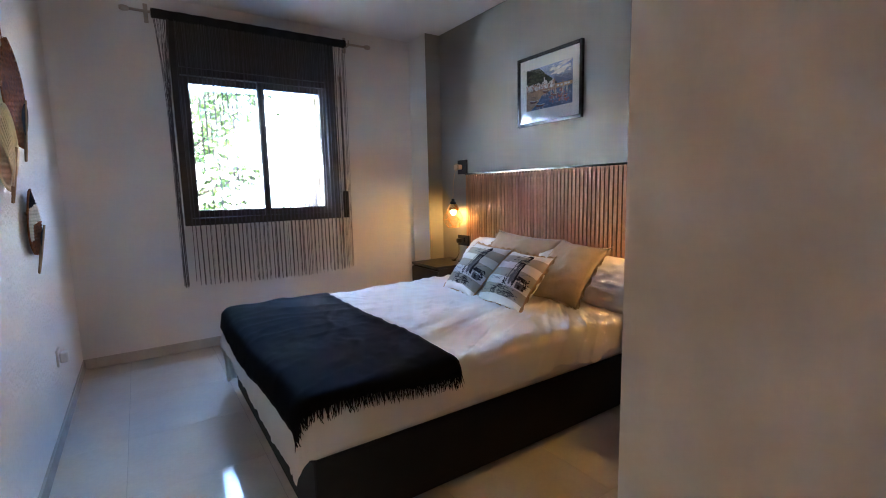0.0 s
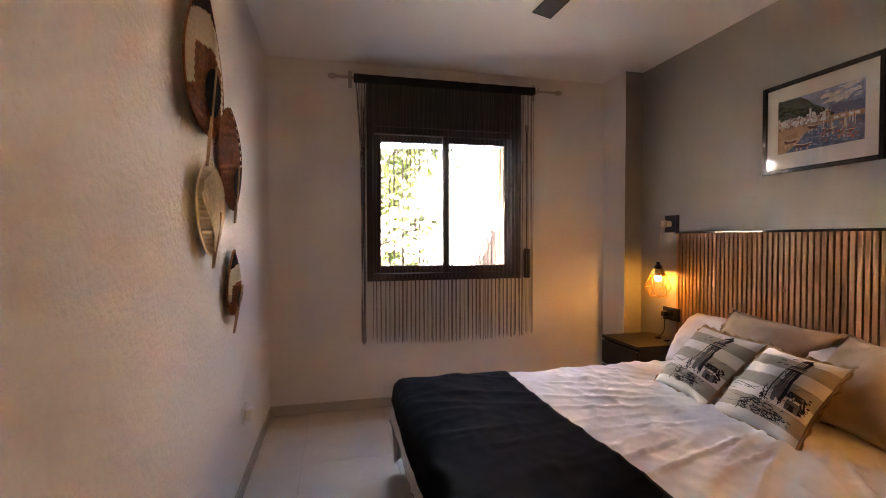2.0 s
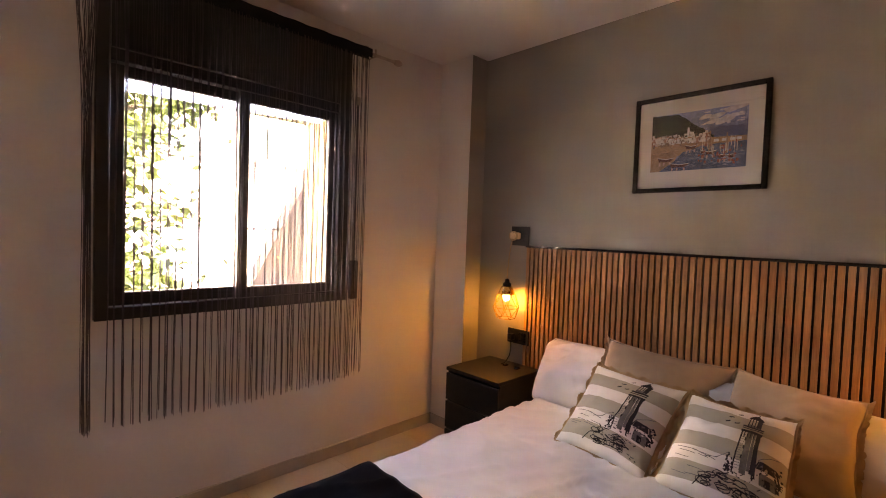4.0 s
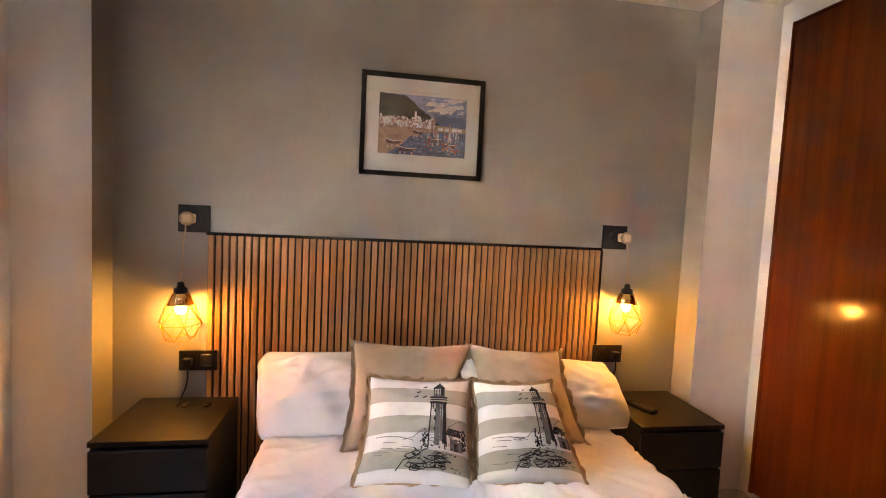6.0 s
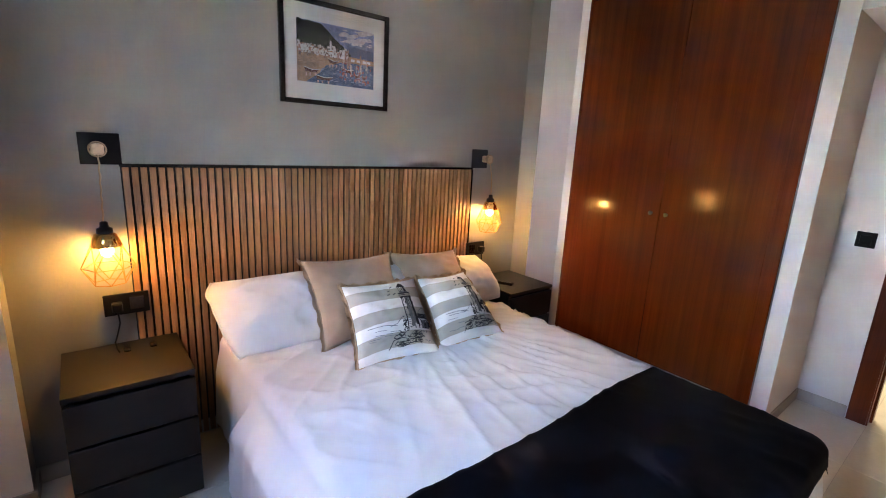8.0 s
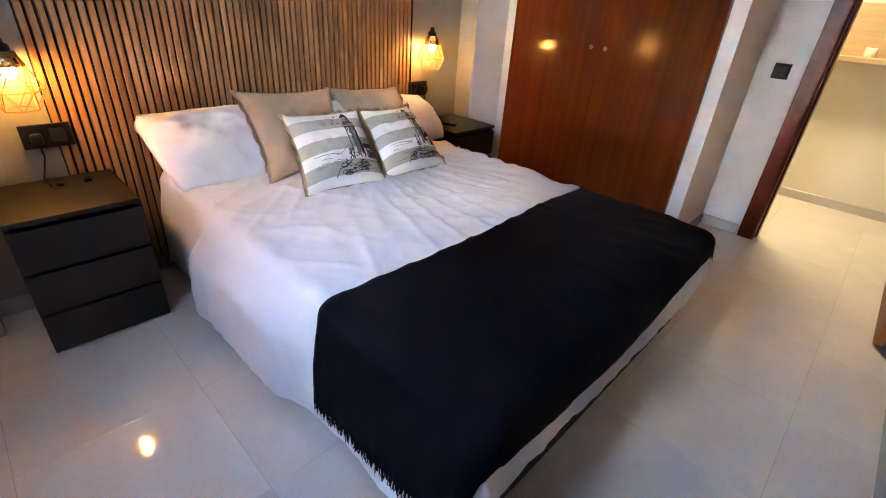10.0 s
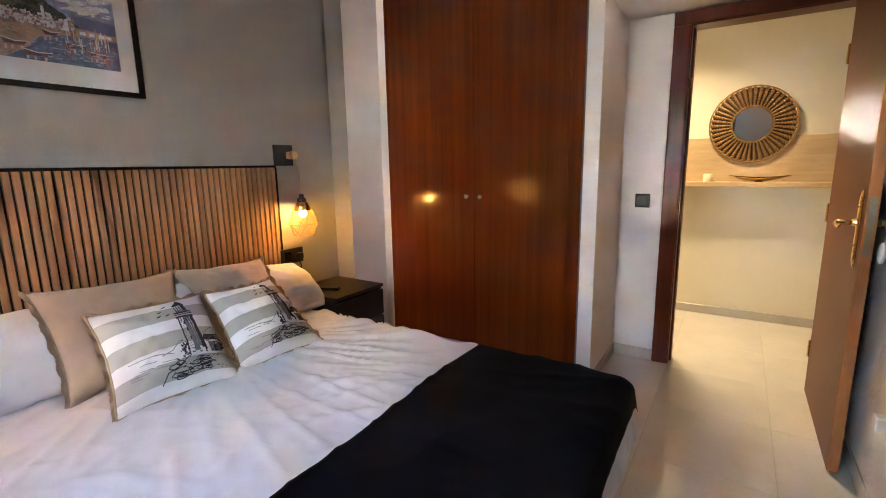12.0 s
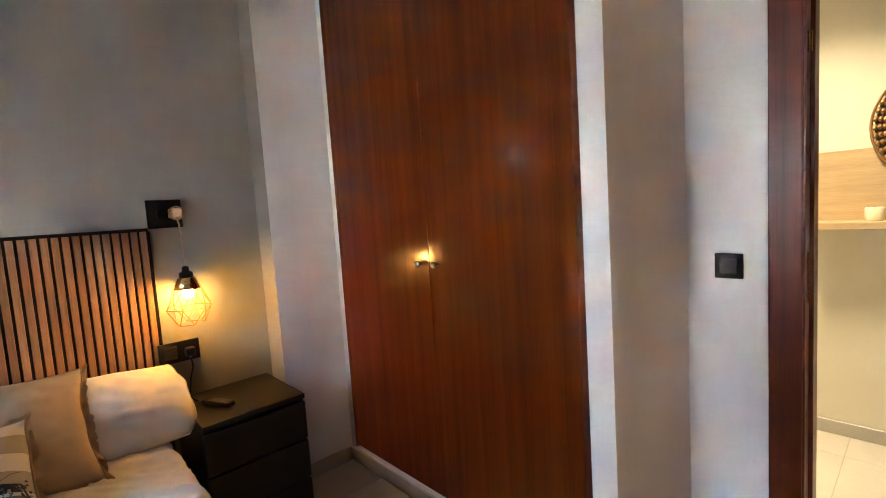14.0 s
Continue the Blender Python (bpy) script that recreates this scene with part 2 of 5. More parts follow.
def tube(bm, pts, r, n=8, closed=False):
    """A round tube along points; r is a number or one for each point."""
    pts = [Vector(p) for p in pts]
    rings = []
    up = Vector((0.13, 0.21, 0.97))
    for i, p in enumerate(pts):
        a = pts[i - 1] if (i or closed) else p
        c = pts[(i + 1) % len(pts)] if (i < len(pts) - 1 or closed) else p
        d = (c - a).normalized()
        s = d.cross(up)
        s = (s if s.length > 0.05 else d.cross(Vector((1, 0, 0)))).normalized()
        w = s.cross(d)
        rad = r[i] if isinstance(r, (list, tuple)) else r
        rings.append([bm.verts.new(p + rad * (math.cos(k * math.tau / n) * s + math.sin(k * math.tau / n) * w)) for k in range(n)])
    pairs = list(zip(rings, rings[1:])) + ([(rings[-1], rings[0])] if closed else [])
    for a, b in pairs:
        for k in range(n):
            bm.faces.new((a[k], a[(k + 1) % n], b[(k + 1) % n], b[k]))
    if not closed:
        bm.faces.new(rings[0][::-1])
        bm.faces.new(rings[-1])
    return bm


def lathe(bm, profile, centre, axis="z", n=24):
    """Turns (radius, height) pairs round an axis through centre."""
    c = Vector(centre)
    rings = []
    for r, h in profile:
        ring = []
        for k in range(n):
            a, b = r * math.cos(k * math.tau / n), r * math.sin(k * math.tau / n)
            v = {"z": (a, b, h), "y": (b, h, a), "x": (h, a, b)}[axis]
            ring.append(bm.verts.new(c + Vector(v)))
        rings.append(ring)
    for a, b in zip(rings, rings[1:]):
        for k in range(n):
            bm.faces.new((a[k], a[(k + 1) % n], b[(k + 1) % n], b[k]))
    bm.faces.new(rings[0][::-1])
    bm.faces.new(rings[-1])
    return bm


def skin(bm, f, nu, nv, mat_of=None):
    """A sheet of nu x nv quads through f(u, v), u and v from 0 to 1."""
    g = [[bm.verts.new(f(i / nu, j / nv)) for j in range(nv + 1)] for i in range(nu + 1)]
    for i in range(nu):
        for j in range(nv):
            q = bm.faces.new((g[i][j], g[i + 1][j], g[i + 1][j + 1], g[i][j + 1]))
            if mat_of:
                q.material_index = mat_of((i + 0.5) / nu, (j + 0.5) / nv)
    return g


def structure(name, bm, mat, label, category="wall"):
    return tagged(part(name, bm, mat), label, category, kind="structure")


# ---- plan ----
XE, YN, ZC = 2.765, 3.65, 2.52          # head wall, window wall, ceiling
XC, YCN, YCS = 2.615, 3.36, 0.64        # corner columns
YW, XB = 0.310, 1.128                   # wardrobe wall, corner of its block
YD = -0.27                              # door wall
DX0, DX1, DH = 0.06, 0.785, 2.03        # doorway
WX0, WX1, WZ0, WZ1 = 0.70, 1.85, 0.96, 2.40   # hole for the window
YH = -1.505                             # hall's far wall

structure("wall_west", boxes((-0.15, 0, YD - 0.12, YN, -0.1, ZC)), PLASTER, "rough cream-white plastered wall with woven fans")
structure("wall_north", boxes((-0.15, WX0, YN, YN + 0.38, -0.1, ZC), (WX1, XE + 0.13, YN, YN + 0.38, -0.1, ZC), (WX0, WX1, YN, YN + 0.38, -0.1, WZ0), (WX0, WX1, YN, YN + 0.38, WZ1, ZC)), WHITE, "white painted wall around the window")
structure("wall_east", boxes((XE, XE + 0.13, YD - 0.12, YN, -0.1, ZC)), GREY, "grey painted wall behind the bed")


def column(name, y0, y1, grey_normal, label):
    bm = boxes((XC, XE - 0.001, y0, y1, -0.05, ZC))
    bm.normal_update()
    for f in bm.faces:
        f.material_index = int(f.normal.y * grey_normal > 0.5)
    structure(name, bm, [WHITE, GREY], label)


column("wall_column_north", YCN, YN - 0.001, -1, "corner column, white face and grey return")
column("wall_column_south", YW - 0.12, YCS, 1, "corner column, white face and grey return")
WD0, WD1, WDZ0, WDZ1 = 1.208, 2.535, 0.105, 2.41
structure("wall_wardrobe", boxes((XB, WD0, YW - 0.12, YW, -0.05, ZC), (WD1, XC, YW - 0.12, YW, -0.05, ZC), (WD0, WD1, YW - 0.12, YW, -0.05, WDZ0), (WD0, WD1, YW - 0.12, YW, WDZ1, ZC), (XB, WD0 - 0.02, YD, YW - 0.12, -0.05, ZC)), WHITE, "white wall around the built-in wardrobe")
structure("wall_south", boxes((-0.0, DX0 - 0.02, YD - 0.12, YD, -0.05, ZC), (DX1 + 0.02, XE, YD - 0.12, YD, -0.05, ZC), (DX0 - 0.02, DX1 + 0.02, YD - 0.12, YD, DH + 0.02, ZC)), WHITE, "white wall with the bedroom doorway")
structure("ceiling", boxes((-0.3, XE + 0.3, YD - 0.06, YN + 0.38, ZC, ZC + 0.2)), CEIL, "white painted ceiling", "ceiling")
structure("ceiling_entry", boxes((0.0, XB, YD, YW - 0.02, 2.115, ZC - 0.001)), CEIL, "lowered white ceiling over the entry", "ceiling")
structure("wall_hall_far", boxes((-1.3, 2.3, YH - 0.12, YH, -0.05, ZC)), CREAM, "cream hall wall")
structure("wall_hall_side", boxes((2.2, 2.32, YH, YD - 0.12, -0.05, ZC), (-1.32, -1.2, YH, YD - 0.12, -0.05, ZC), (-1.2, -0.001, YD - 0.12, YD - 0.0, -0.05, ZC)), CREAM, "cream walls closing the hall")
structure("ceiling_hall", boxes((-1.4, 2.4, YH - 0.15, YD - 0.06, 2.42, 2.72)), CEIL, "white hall ceiling", "ceiling")

# floor of tiles
floor = structure("floor", boxes((-1.4, 3.0, YH - 0.1, YN + 0.1, -0.12, -0.002)), GROUT, "polished beige porcelain tile floor", "floor")
TS = 0.52
tile_mesh = {}
for a in range(-4, 7):
    for b in range(-8, 4):
        x0, y0 = 0.265 + a * TS, 2.38 + b * TS
        cx0, cx1, cy0, cy1 = max(x0, -1.25), min(x0 + TS, 2.80), max(y0, YH - 0.02), min(y0 + TS, YN + 0.02)
        if cx1 - cx0 < 0.02 or cy1 - cy0 < 0.02 or (cx1 < -0.1 and cy0 > YD):
            continue
        w, d = cx1 - cx0 - 0.0015, cy1 - cy0 - 0.0015
        key = (round(w, 3), round(d, 3))
        if key not in tile_mesh:
            bm = boxes((-w / 2, w / 2, -d / 2, d / 2, -0.008, 0.0), bevel=0.0008)
            me = bpy.data.meshes.new("tile")
            bm.to_mesh(me)
            bm.free()
            me.materials.append(TILE)
            tile_mesh[key] = me
        t = new("tile", tile_mesh[key])
        t.location = ((cx0 + cx1) / 2, (cy0 + cy1) / 2, 0)
        t.parent = floor

# skirting
SK = 0.072
structure("baseboard", boxes(
    (0.0, 0.011, YD + 0.0, YN, 0, SK), (0.011, XC, YN - 0.011, YN, 0, SK), (XC - 0.011, XC, YCN - 0.011, YN - 0.011, 0, SK), (XC, XE, YCN - 0.011, YCN, 0, SK),
    (XE - 0.011, XE, YCS + 0.011, YCN - 0.011, 0, SK), (XC, XE, YCS, YCS + 0.011, 0, SK), (XC - 0.011, XC, YW + 0.011, YCS + 0.011, 0, SK),
    (XB - 0.011, XC - 0.011, YW, YW + 0.011, 0, SK), (XB - 0.011, XB, YD + 0.011, YW, 0, SK), (DX1 + 0.10, XB, YD, YD + 0.011, 0, SK),
    (-1.2, 2.2, YH, YH + 0.011, 0, SK), bevel=0.002), SKIRT, "beige tile skirting", "skirting")

# doorway: lining, architrave, leaf
door_frame = structure("door_1", boxes((DX1, DX1 + 0.02, YD - 0.13, YD + 0.012, 0, DH + 0.02), (DX0 - 0.02, DX0, YD - 0.13, YD + 0.012, 0, DH + 0.02), (DX0, DX1, YD - 0.13, YD + 0.012, DH, DH + 0.02), (DX1 - 0.012, DX1, YD - 0.12, YD - 0.05, 0, DH)), TRIMWOOD, "dark mahogany door lining and architrave", "door frame")
part("architrave", boxes((DX1 + 0.006, DX1 + 0.095, YD + 0.0, YD + 0.02, 0, DH + 0.006), (0.001, DX0 - 0.006, YD, YD + 0.02, 0, DH + 0.006), (0.001, DX1 + 0.095, YD, YD + 0.02, DH + 0.006, DH + 0.08), bevel=0.005, seg=2), TRIMWOOD, door_frame)
part("architrave", boxes((DX1 + 0.006, DX1 + 0.085, YD - 0.14, YD - 0.12, 0, DH + 0.006), (DX0 - 0.085, DX0 - 0.006, YD - 0.14, YD - 0.12, 0, DH + 0.006), (DX0 - 0.085, DX1 + 0.085, YD - 0.14, YD - 0.12, DH + 0.006, DH + 0.08), bevel=0.005, seg=2), TRIMWOOD, door_frame)
part("strike_plate", boxes((DX1 - 0.002, DX1 + 0.001, YD - 0.035, YD - 0.01, 0.93, 1.09)), BRASS, door_frame, "brass strike plate")
for hz in (1.72,):
    part("latch_bolt", lathe(bmesh.new(), [(0.006, -0.03), (0.006, 0.03)], (DX1 - 0.006, YD + 0.0, hz), n=10), BRASS, door_frame, "small brass catch")

LX0, LX1, LY0, LY1 = 0.052, 0.090, YD + 0.015, 0.555
leaf = thing("door_leaf", (LX0, LY0, 0.0), "varnished brown wooden door standing open against the wall", "door")
bm = boxes((LX0, LX1, LY0, LY1, 0.008, DH - 0.004), bevel=0.002)
bm.normal_update()
for f in bm.faces:
    f.material_index = int(f.normal.y > 0.5)
part("panel", bm, [DOORWOOD, EDGEWOOD], leaf)
HY, HZ = LY1 - 0.065, 1.035


def handle_set(side):
    x = LX1 if side > 0 else LX0
    outline = [(0.0, 0.125), (0.010, 0.122), (0.016, 0.112), (0.022, 0.104), (0.023, 0.09), (0.020, 0.07), (0.020, -0.13), (0.023, -0.15), (0.020, -0.165), (0.010, -0.176), (0.0, -0.178)]
    ring = outline + [(-a, b) for a, b in outline[-2:0:-1]]
    bm = bmesh.new()
    levels = []
    for k, h in ((1.0, 0.0), (1.0, 0.003), (0.84, 0.006), (0.62, 0.0065), (0.56, 0.009)):
        levels.append([bm.verts.new((x + side * h, HY + a * k, HZ - 0.026 + (b + 0.026) * (1 - (1 - k) * 0.35))) for a, b in ring])
    for lo, hi in zip(levels, levels[1:]):
        for k in range(len(ring)):
            m = (k + 1) % len(ring)
            bm.faces.new((lo[k], lo[m], hi[m], hi[k]))
    bm.faces.new(levels[-1])
    bm.faces.new(levels[0][::-1])
    bmesh.ops.recalc_face_normals(bm, faces=bm.faces)
    plate = part("handle_plate", bm, BRASS, leaf, "shaped brass handle plate")
    part("rosette", lathe(bmesh.new(), [(0.016, 0.006 * side), (0.017, 0.012 * side), (0.013, 0.016 * side), (0.014, 0.020 * side), (0.010, 0.024 * side)], (x, HY, HZ), "x", 18), BRASS, plate, smooth=True)
    reach = 0.058 if side > 0 else 0.046
    o = x + side * reach
    pts = [(x + side * 0.006, HY, HZ), (x + side * (reach - 0.012), HY, HZ), (o, HY - 0.006, HZ + 0.001), (o + side * 0.001, HY - 0.020, HZ - 0.008), (o, HY - 0.040, HZ - 0.018), (o - side * 0.003, HY - 0.065, HZ - 0.016), (o - side * 0.006, HY - 0.092, HZ - 0.010), (o - side * 0.005, HY - 0.115, HZ - 0.014), (o, HY - 0.126, HZ - 0.022)]
    part("lever", tube(bmesh.new(), pts, [0.0095, 0.0095, 0.0115, 0.0105, 0.0095, 0.0105, 0.0100, 0.008, 0.005], 12), BRASS, leaf, "swan-neck brass lever", smooth=True)
    for sy in (-0.007, 0.007):
        part("screw", lathe(bmesh.new(), [(0.0032, -0.0005), (0.0032, 0.0006)], (x + side * 0.0092, HY + sy, HZ + 0.06), "x", 8), INK, plate)
    part("keyhole", lathe(bmesh.new(), [(0.004, -0.001), (0.004, 0.001)], (x + side * 0.0092, HY, HZ - 0.09), "x", 10), BLKPLAST, plate)


handle_set(1)
handle_set(-1)
part("lock_face", boxes((LX0 + 0.008, LX1 - 0.008, LY1 - 0.0005, LY1 + 0.002, HZ - 0.12, HZ + 0.1)), STEEL, leaf, "steel lock face plate")
for hz in (0.25, 1.0, 1.78):
    part("hinge", lathe(bmesh.new(), [(0.007, -0.045), (0.007, 0.045), (0.004, 0.05)], (LX1 + 0.003, LY0 - 0.002, hz), n=10), BRASS, leaf, "brass hinge")
tag = thing("door_hanger", (LX0 - 0.035, HY - 0.02, HZ - 0.16), "pale cloth door hanger on a cord from the handle", "door hanger")
part("cord", tube(bmesh.new(), [(LX0 - 0.03, HY - 0.012, HZ + 0.012), (LX0 - 0.042, HY + 0.004, HZ - 0.03), (LX0 - 0.04, HY + 0.01, HZ - 0.075)], 0.0025, 6), COTTON, tag)
bm = bmesh.new()
bmesh.ops.create_uvsphere(bm, u_segments=14, v_segments=9, radius=1, matrix=Matrix.Translation((LX0 - 0.036, HY + 0.01, HZ - 0.112)) @ Matrix.Diagonal((0.012, 0.034, 0.042, 1)))
part("cushion", bm, PRINTW, tag, smooth=True)

# wall switch, sockets of the west wall
sw = thing("light_switch", (0.994, YD, 1.0), "square black light switch on the white wall", "switch")
part("plate", boxes((0.951, 1.037, YD, YD + 0.009, 0.997, 1.083), bevel=0.003, seg=2), BLKPLAST, sw)
part("rocker", boxes((0.968, 1.020, YD + 0.009, YD + 0.013, 1.014, 1.066), bevel=0.002), BLKPLAST, sw)


def wall_socket(y, z, label):
    s = thing("wall_socket", (0.0, y, z), label, "socket")
    part("plate", boxes((0.0, 0.010, y - 0.042, y + 0.042, z - 0.042, z + 0.042), bevel=0.003, seg=2), WHTPLAST, s)
    part("adapter", boxes((0.010, 0.045, y - 0.024, y + 0.024, z - 0.03, z + 0.024), bevel=0.007, seg=2), WHTPLAST, s, "white plug-in adapter")


wall_socket(0.86, 0.405, "white wall socket with a plug-in adapter")
wall_socket(2.72, 0.375, "white wall socket with a plug-in adapter near the floor")

# ---- window ----
GX0, GX1, GM0, GM1, GZ0, GZ1 = 0.785, 1.737, 1.247, 1.297, 1.05, 1.965
FY = YN - 0.035
window = tagged(part("window_1", boxes((WX0 - 0.02, GX0 - 0.055, FY, YN + 0.07, WZ0 - 0.02, WZ1), (GX1 + 0.055, WX1 + 0.02, FY, YN + 0.07, WZ0 - 0.02, WZ1), (GX0 - 0.055, GX1 + 0.055, FY, YN + 0.07, WZ0 - 0.02, GZ0 - 0.055), (GX0 - 0.055, GX1 + 0.055, FY, YN + 0.07, GZ1 + 0.05, GZ1 + 0.10), bevel=0.003), BRONZE), "dark bronze aluminium sliding window with shutter box", "window", kind="structure")
part("shutter_box", boxes((GX0 - 0.055, GX1 + 0.055, FY - 0.012, YN + 0.24, GZ1 + 0.10, WZ1 - 0.002), bevel=0.004), BRONZE, window, "dark roller shutter box")


def sash(x0, x1, y, m_left, m_right):
    s = part("sash", boxes((x0 - m_left, x0, y, y + 0.028, GZ0 - 0.055, GZ1 + 0.05), (x1, x1 + m_right, y, y + 0.028, GZ0 - 0.055, GZ1 + 0.05), (x0, x1, y, y + 0.028, GZ0 - 0.055, GZ0), (x0, x1, y, y + 0.028, GZ1, GZ1 + 0.05), bevel=0.003), BRONZE, window)
    p = part("pane", boxes((x0, x1, y + 0.011, y + 0.016, GZ0, GZ1)), GLASS, s, "clear glass pane")
    p.visible_shadow = False


sash(GX0, GM0, FY + 0.045, 0.055, 0.05)
sash(GM1, GX1, FY + 0.012, 0.05, 0.055)
part("window_sill", boxes((WX0, WX1, YN + 0.071, YN + 0.42, WZ0 - 0.03, WZ0 + 0.005), bevel=0.004), SKIRT, window, "outside stone sill")
part("outer_reveal", boxes((WX0, WX0 + 0.03, YN + 0.072, YN + 0.39, WZ0 + 0.006, GZ1 + 0.04), (WX1 - 0.04, WX1, YN + 0.072, YN + 0.39, WZ0 + 0.006, GZ1 + 0.04), (WX0, WX1, YN + 0.243, YN + 0.39, GZ1 + 0.04, WZ1)), REVEAL, window, "cream rendered outside reveal with its shade put into the colour")
strap = thing("shutter_strap", (1.93, YN, 0.94), "dark roller shutter strap and winder box", "shutter strap")
part("winder_box", boxes((1.905, 1.95, YN - 0.03, YN, 0.94, 1.17), bevel=0.006, seg=2), BLKPLAST, strap)
part("strap", boxes((1.921, 1.935, YN - 0.014, YN - 0.0115, 1.16, 2.12)), STRING, strap, "grey woven strap")
part("strap_guide", boxes((1.912, 1.944, YN - 0.018, YN, 2.09, 2.14), bevel=0.004), POLE, strap)

# ---- string curtain on its pole ----
PY, PZ = YN - 0.085, 2.385
pole = thing("curtain_pole", (1.3, YN, PZ), "slim grey-beige curtain pole on wall brackets", "curtain pole")
part("rod", lathe(bmesh.new(), [(0.009, 0.47), (0.009, 2.13)], (0, PY, PZ), "x", 12), POLE, pole, smooth=True)
for sx, dx in ((0.47, -1), (2.13, 1)):
    part("finial", lathe(bmesh.new(), [(0.009, 0), (0.016, dx * 0.008), (0.02, dx * 0.035), (0.012, dx * 0.055)], (sx, PY, PZ), "x", 14), POLE, pole, smooth=True)
for bx in (0.565, 1.985):
    part("bracket", boxes((bx - 0.013, bx + 0.013, YN - 0.006, YN, PZ - 0.05, PZ + 0.075), (bx - 0.006, bx + 0.006, PY - 0.012, YN - 0.006, PZ - 0.016, PZ - 0.009), (bx - 0.006, bx + 0.006, PY - 0.014, PY - 0.009, PZ - 0.016, PZ + 0.03), bevel=0.002), POLE, pole)
curtain = thing("string_curtain", (1.28, PY, PZ), "charcoal string curtain hanging from a black header band", "curtain")
bm = bmesh.new()
skin(bm, lambda u, v: Vector((0.59 + 1.37 * u, PY - 0.018 - 0.004 * math.sin(u * 60), PZ - 0.03 + 0.052 * v)), 60, 2)
skin(bm, lambda u, v: Vector((0.59 + 1.37 * u, PY + 0.018, PZ - 0.03 + 0.052 * v)), 60, 2)
skin(bm, lambda u, v: Vector((0.59 + 1.37 * u, PY - 0.018 - 0.004 * math.sin(u * 60) * (1 - v) + 0.036 * v, PZ + 0.022)), 60, 2)
part("header", bm, FELT, curtain, "black fabric header band", smooth=True)
rng = random.Random(5)
bm = bmesh.new()


def string(x_top, x_bot, z_bot, r):
    ph, amp = rng.random() * 6, 0.002 + 0.003 * rng.random()
    y = PY - 0.014 + 0.03 * rng.random()
    pts = []
    for k in range(7):
        f = k / 6
        pts.append((x_top + (x_bot - x_top) * min(1, f * 3) + amp * math.sin(ph + 5 * f), min(y + 0.006 * math.sin(ph + 3 * f), FY - 0.005), PZ - 0.03 + (z_bot - PZ + 0.03) * f))
    tube(bm, pts, r, 4)


for k in range(170):
    xt = 0.72 + 1.19 * (k + rng.random()) / 170
    clump = round(xt / 0.031) * 0.031
    string(xt, xt + (clump - xt) * rng.choice((0.6, 0.86, 0.93, 0.97)), 0.505 + rng.random() ** 2 * 0.05 - 0.025 * math.sin((xt - 0.7) * 2.5), 0.0009 + 0.0014 * rng.random() ** 2)
for k in range(26):
    xt = 0.595 + 0.10 * rng.random()
    string(xt, 0.635 + 0.03 * rng.random(), 0.49 + rng.random() * 0.03, 0.0013)
for k in range(6):
    xt = 1.90 + 0.055 * rng.random()
    string(xt, xt, 0.51 + rng.random() * 0.03, 0.0013)
part("string_fringe", bm, STRING, curtain, "fine charcoal strings", kind="stuff")

# ---- slatted headboard ----
HB0, HB1, HBZ = 1.105, 2.972, 1.283
headboard = thing("headboard", (XE, (HB0 + HB1) / 2, 0.0), "oak slat headboard on black felt with a black top trim", "headboard")
part("felt_backing", boxes((XE - 0.009, XE, HB0, HB1, 0.01, HBZ)), FELT, headboard)
part("top_trim", boxes((XE - 0.026, XE, HB0 - 0.003, HB1 + 0.003, HBZ, HBZ + 0.013), bevel=0.002), FRAMEBLK, headboard, "black top trim")
part("side_trim", boxes((XE - 0.022, XE, HB0 - 0.008, HB0, 0.01, HBZ)), FRAMEBLK, headboard, "black side trim")
bm = boxes((-0.012, 0, -0.011, 0.011, 0, HBZ - 0.012), bevel=0.0012)
slat_mesh = bpy.data.meshes.new("slat")
bm.to_mesh(slat_mesh)
bm.free()
slat_mesh.materials.append(OAK)
NS = 60
for k in range(NS):
    s = new("slat", slat_mesh)
    s.parent = headboard
    s.location = (-0.009, HB0 + (HB1 - HB0) * (k + 0.5) / NS - (HB0 + HB1) / 2, 0.012)


# ---- wardrobe ----
wardrobe = thing("wardrobe", ((WD0 + WD1) / 2, YW, WDZ0), "built-in mahogany wardrobe with two closed doors", "wardrobe")
part("frame", boxes((WD0, WD0 + 0.072, YW - 0.11, YW + 0.034, WDZ0, WDZ1), (WD1 - 0.015, WD1, YW - 0.11, YW + 0.026, WDZ0, WDZ1), (WD0 + 0.072, WD1 - 0.015, YW - 0.11, YW + 0.024, WDZ1 - 0.012, WDZ1), (WD0 + 0.072, WD1 - 0.015, YW - 0.11, YW - 0.005, WDZ0, WDZ0 + 0.008), bevel=0.003), MAHOG, wardrobe)
WM = 1.868
for x0, x1, kx in ((WD0 + 0.075, WM - 0.0015, WM - 0.048), (WM + 0.0015, WD1 - 0.017, WM + 0.048)):
    d = part("door", boxes((x0, x1, YW - 0.004, YW + 0.020, WDZ0 + 0.01, WDZ1 - 0.014), bevel=0.0008), MAHOG, wardrobe)
    part("knob", lathe(bmesh.new(), [(0.006, 0.0), (0.006, 0.012), (0.011, 0.015), (0.013, 0.021), (0.010, 0.027), (0.004, 0.029)], (kx, YW + 0.020, 1.085), "y", 14), STEEL, d, "small round metal knob", smooth=True)


